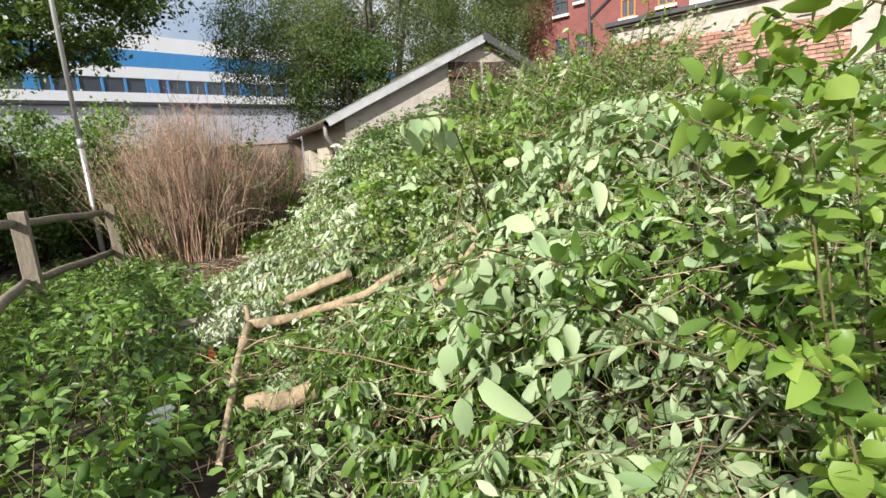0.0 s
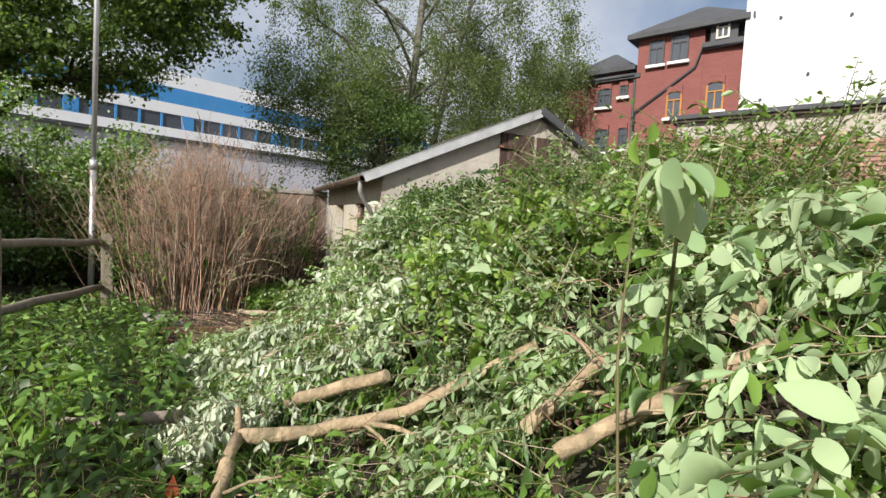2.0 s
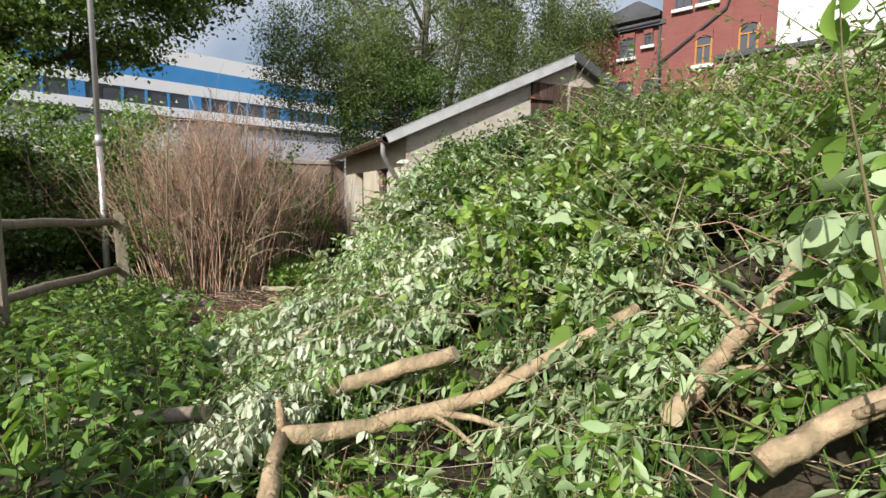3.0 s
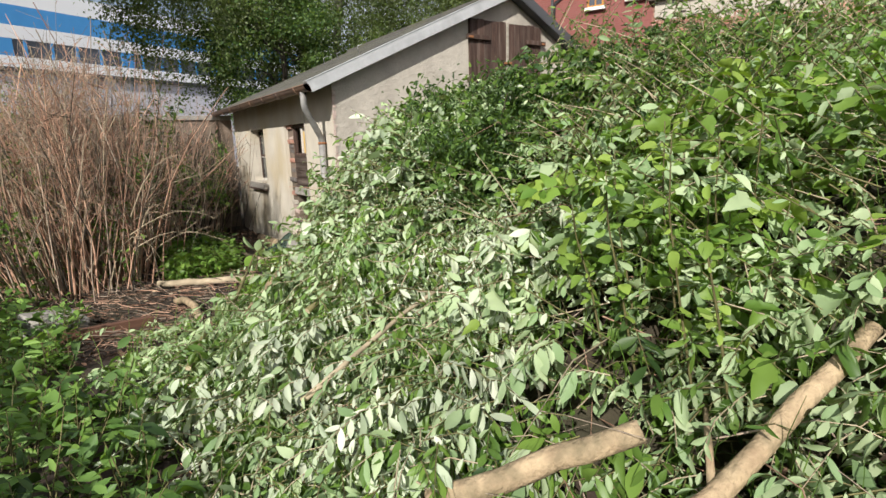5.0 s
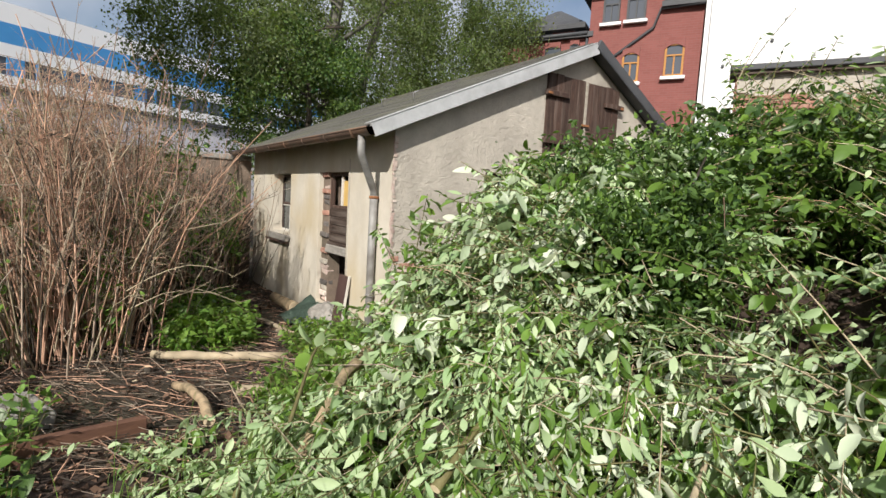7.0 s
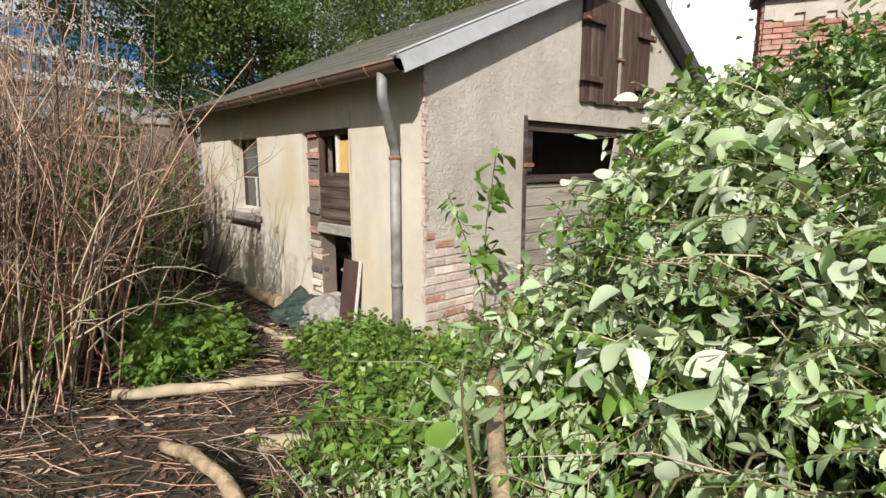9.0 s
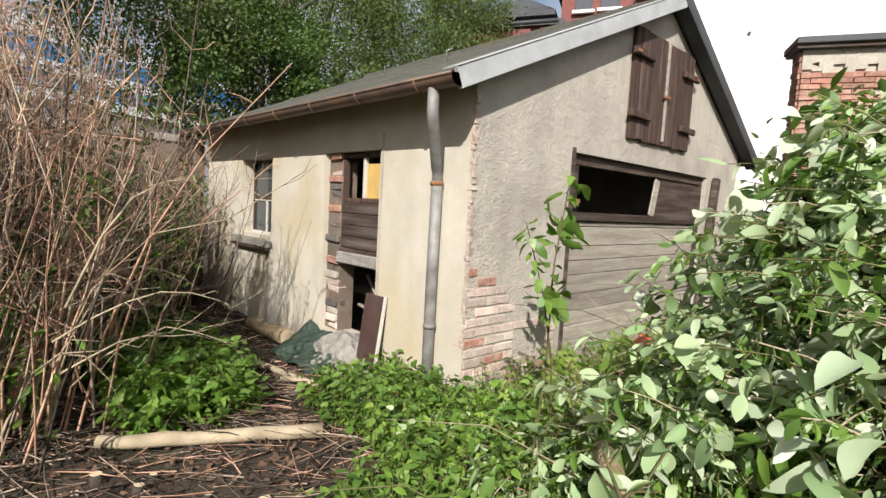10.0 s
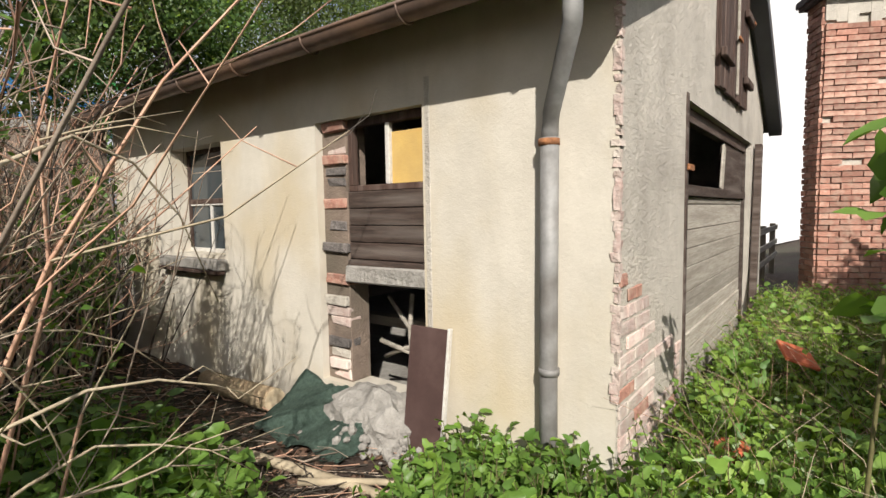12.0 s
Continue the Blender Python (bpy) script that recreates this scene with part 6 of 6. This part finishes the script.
# bare orange-brown twigs under the fork
for k in range(22):
    x0, y0 = random.uniform(-0.15, 0.35), random.uniform(3.2, 4.1)
    tw = empty("dry_twig", "thin dry orange-brown twig under the branches", "twig", (x0, y0, float(top_z(x0, y0)) + 0.02), "dry twigs under the fork")
    a = random.uniform(0, 6.28)
    d = Vector((math.cos(a), math.sin(a), random.uniform(-0.1, 0.35))) * random.uniform(0.2, 0.5)
    bm = bmesh.new()
    add_tube(bm, bent((0, 0, 0), d, 5, 0.02, k), [0.005, 0.0045, 0.004, 0.003, 0.0025, 0.0015], 5)
    part("stem", bm, M_TAN, tw)
leafy_branch("leafy_shoot", "tall shoot with pale leaves on the heap", [(1.95, 7.6, 1.0), (1.97, 7.7, 1.5), (2.07, 7.8, 1.9), (2.17, 7.85, 2.15)], 0.008, 48, 0.11, PG, [0.6, 0.4], seed=9, start=0.4, hang=0.3)
leafy_branch("elder_sapling", "young elder sapling before the garage", [(1.98, 8.95, 0.1), (1.88, 8.92, 0.75), (1.70, 8.88, 1.15), (1.48, 8.85, 1.52)], 0.008, 34, 0.085, [L_MID, L_BRIGHT, L_PALE], [0.5, 0.25, 0.25], seed=10, start=0.5, hang=0.7)
leafy_branch("elder_sapling", "young elder sapling before the gate", [(2.0, 9.08, 0.1), (2.02, 9.05, 0.7), (1.98, 9.02, 1.25), (2.06, 9.0, 1.8)], 0.009, 30, 0.15, [L_MID, L_BRIGHT], [0.6, 0.4], LEAF_LOBED, seed=11, start=0.5, hang=0.5)
for k in range(4):
    leafy_branch("elder_sapling", "leafy shoots against the far end of the wall", [(1.5 + 0.06 * k, 14.0 + 0.3 * k, -0.05), (1.53 + 0.05 * k, 14.05 + 0.3 * k, 0.6), (1.6, 14.1 + 0.3 * k, 1.2), (1.7, 14.2 + 0.25 * k, 1.75 + 0.08 * k)], 0.009, 80, 0.095, [L_MID, L_DARK], [0.5, 0.5], seed=60 + k, start=0.35, hang=0.5)
for k in range(5):
    leafy_branch("elder_sapling", "tall leafy shoots at the edge of the canes", [(-0.25 + 0.08 * k, 12.4 - 0.1 * k, 0), (-0.1 + 0.1 * k, 12.35 - 0.1 * k, 1.0), (0.1 + 0.11 * k, 12.25 - 0.06 * k, 1.9), (0.25 + 0.13 * k, 12.15, 2.35 + 0.1 * (k % 3))], 0.010, 60, 0.08, [L_MID, L_DARK], [0.5, 0.5], seed=160 + k, start=0.55, hang=0.4)
leafy_branch("leafy_shoot", "low branch with broad pale leaves", [(0.3, 7.4, 0.6), (0.55, 7.75, 0.85), (0.72, 7.95, 0.95)], 0.012, 12, 0.13, PG, [0.85, 0.15], seed=12, start=0.5, hang=0.1)
for k in range(16):
    x0, y0 = 0.75 + 0.75 * random.random(), 6.9 + 1.4 * random.random()
    z0 = float(top_z(x0, y0))
    leafy_branch("leafy_shoot", "shoot with broad pale wilting leaves on the heap", [(x0 + 0.4, y0, z0 - 0.1), (x0 + 0.2, y0 + 0.05, z0 + 0.15), (x0, y0 + 0.1, z0 + 0.2), (x0 - 0.2, y0 + 0.1, z0 + 0.1)], 0.008, 18, 0.10, [L_PALE, L_SILVER, L_MID], [0.5, 0.3, 0.2], seed=40 + k, hang=0.6)

for k in range(13):
    x0, y0 = 0.5 + 0.55 * random.random(), 1.35 + 1.15 * random.random()
    z0 = 0.98 + 0.25 * random.random() + 0.25 * (x0 - 0.5)
    leafy_branch("leafy_shoot", "shoot with broad pale leaves beside the path", [(x0 + 0.6, y0 + 0.25, z0 - 0.3), (x0 + 0.35, y0 + 0.15, z0 - 0.02), (x0 + 0.1, y0, z0 + 0.08), (x0 - 0.05, y0 - 0.05, z0 + 0.02)], 0.006, 18, 0.085, PG, [0.7, 0.3], seed=80 + k, hang=0.7, width=1.1)

# ---- small things ----
net = empty("green_netting", "crumpled green shade netting at the wall foot", "netting", (2.0, 11.9, 0.0))
bm = bmesh.new()
grid = []
for iy in range(37):
    row = []
    for ix in range(17):
        u, v = ix / 16, iy / 36
        x = 0.22 - 0.46 * u + 0.03 * noise.noise(Vector((u * 4, v * 5, 0)))
        y = 0.45 - 0.95 * v + 0.06 * noise.noise(Vector((u * 3, v * 4, 3)))
        h = 0.30 * (1 - u) ** 0.8 * (1 - 0.55 * v) * min(1, v * 7 + 0.2) + 0.05 * noise.noise(Vector((u * 5 + v * 9, v * 3, 1))) + 0.03 * math.sin(14 * v + 5 * u)
        row.append(bm.verts.new((x, y, max(h, -0.04) - 0.03)))
    grid.append(row)
for a, b in zip(grid, grid[1:]):
    for k in range(16):
        bm.faces.new((a[k], a[k + 1], b[k + 1], b[k])).smooth = True
bmesh.ops.solidify(bm, geom=bm.faces[:], thickness=0.008)
part("net", bm, M_NET, net)
rub = empty("rubble_heap", "heap of pale mortar rubble below the broken doorway", "rubble", (2.22, 11.5, 0))
bm = bmesh.new()
made = bmesh.ops.create_icosphere(bm, subdivisions=4, radius=1, matrix=Matrix.Translation((0.0, 0.02, 0.0)) @ Matrix.Diagonal((0.26, 0.48, 0.27, 1)))
for v in made["verts"]:
    v.co += v.co.normalized() * (0.05 * noise.noise(v.co * 9) + 0.03 * noise.noise(v.co * 28))
part("mound", bm, M_CONC, rub)
bm = bmesh.new()
random.seed(12)
for k in range(150):
    s = random.uniform(0.012, 0.045)
    y = random.uniform(-0.45, 0.55)
    x = random.uniform(-0.36, 0.02)
    bmesh.ops.create_icosphere(bm, subdivisions=1, radius=s, matrix=Matrix.Translation((x, y, max(0.0, 0.25 - 0.55 * abs(x) - 0.35 * abs(y)))) @ Euler((random.random() * 3, random.random() * 3, 0)).to_matrix().to_4x4() @ Matrix.Diagonal((1, random.uniform(0.6, 1), random.uniform(0.5, 0.9), 1)))
tagged(part("stone_mass", bm, M_CONC, rub), kind="stuff")
plank = empty("leaning_board", "dark brown laminate board leaning on the wall", "board", (2.1, 11.1, 0))
bm = bmesh.new()
add_box(bm, -0.012, 0.012, -0.18, 0.1, -0.08, 0.74, 0.003, Matrix.Rotation(0.14, 4, "Y"))
part("panel", bm, M_BROWNB, plank)
bm = bmesh.new()
add_box(bm, -0.016, 0.016, -0.196, -0.181, -0.08, 0.75, 0.002, Matrix.Rotation(0.14, 4, "Y"))
part("edge_strip", bm, M_WFRAME, plank, "pale chipped edge")
pap = empty("crumpled_paper", "crumpled white paper scrap in the nettles", "paper", (-0.42, 2.95, 0.6))
bm = bmesh.new()
made = bmesh.ops.create_icosphere(bm, subdivisions=3, radius=0.06)
for v in made["verts"]:
    v.co *= 1 + 0.8 * noise.noise(v.co * 30)
    v.co.z *= 0.55
part("scrap", bm, M_PAPER, pap)
tile = empty("red_roof_tile", "broken red clay tile in the weeds", "tile", (4.0, 9.35, 0.42))
bm = bmesh.new()
add_box(bm, -0.16, 0.16, -0.1, 0.1, -0.012, 0.012, 0.004, pose(0, 0, 0, 18, -8, 15))
part("slab", bm, M_TERRA, tile)
pot = empty("clay_pot", "small reddish clay pot by the wall", "pot", (2.75, 9.55, 0.05))
bm = bmesh.new()
add_tube(bm, [(0, 0, 0), (0, 0, 0.12), (0, 0, 0.125), (0, 0, 0.17)], [0.05, 0.07, 0.082, 0.084], 14)
part("body", bm, M_TERRA, pot)
slab = empty("concrete_slab", "broken grey concrete slab in the weeds", "slab", (-0.95, 9.4, 0.0))
bm = bmesh.new()
add_box(bm, -0.22, 0.2, -0.2, 0.22, -0.05, 0.2, 0.02, pose(0, 0, 0, 8, 10, 30), 0.03)
part("block", bm, M_CONC, slab)
crate = empty("brown_plank", "brown timber plank edging the yard", "plank", (-0.6, 8.85, 0.06))
bm = bmesh.new()
add_box(bm, -0.5, 0.45, -0.03, 0.03, -0.06, 0.14, 0.006, pose(0, 0, 0, 0, 3, 12))
part("board", bm, M_CABIN, crate)
leafb = empty("orange_leaf", "curled orange dead leaf", "leaf", (-0.22, 3.9, 0.5))
bm = bmesh.new()
vs = [bm.verts.new(p) for p in ((0, 0, -0.04), (0.03, 0.01, 0.01), (0.0, 0.02, 0.09), (-0.03, 0.0, 0.02))]
f = bm.faces.new(vs)
bmesh.ops.solidify(bm, geom=[f], thickness=0.003)
part("blade", bm, M_TERRA, leafb)

# ---- bricks of the ruined wall ----
random.seed(21)
brick_meshes = []
for wbrick in (0.235, 0.112):
    for v in range(3):
        bm = bmesh.new()
        add_box(bm, 0, wbrick, -0.03, 0.04, 0, 0.064, 0.0, jitter=0.005)
        me = bpy.data.meshes.new("brick")
        bm.to_mesh(me)
        bm.free()
        me.materials.append(M_BRICK)
        brick_meshes.append(me)
count, rest = 0, bmesh.new()
for k in range(54):
    z = -0.2 + 0.076 * k
    x = 0.0
    c = 0
    while x < 3.95:
        half = (c == 0 and k % 2 == 1) or x > 3.8
        step = 0.122 if half else 0.245
        lim = edge[min(int(x / 4 * 32), 31)]
        if z + 0.06 < lim and random.random() > 0.03:
            dep = random.uniform(-0.012, 0.012)
            if z > 2.0 and count < 300:
                ob = new("brick", brick_meshes[(3 if half else 0) + random.randrange(3)])
                ob.parent = ruin
                ob.matrix_local = pose(x + 0.005, dep, z, 0, random.uniform(-1, 1), 0)
                count += 1
            else:
                add_box(rest, x + 0.005, x + step - 0.006, dep - 0.03, dep + 0.04, z, z + 0.064, jitter=0.004)
        x += step
        c += 1
tagged(part("brickwork", rest, M_BRICK_J, ruin), kind="stuff")
bm = bmesh.new()
for k in range(55):
    z = -0.2 + 0.076 * k
    if z + 0.06 < 4.0:
        for y0, y1 in ((0.0, 0.23), (0.24, 0.36)) if k % 2 else ((0.0, 0.11), (0.12, 0.36)):
            add_box(bm, -0.02 - random.uniform(0, 0.015), 0.02, y0, y1, z, z + 0.064, jitter=0.005)
tagged(part("end_brickwork", bm, M_BRICK_J, ruin), kind="stuff")
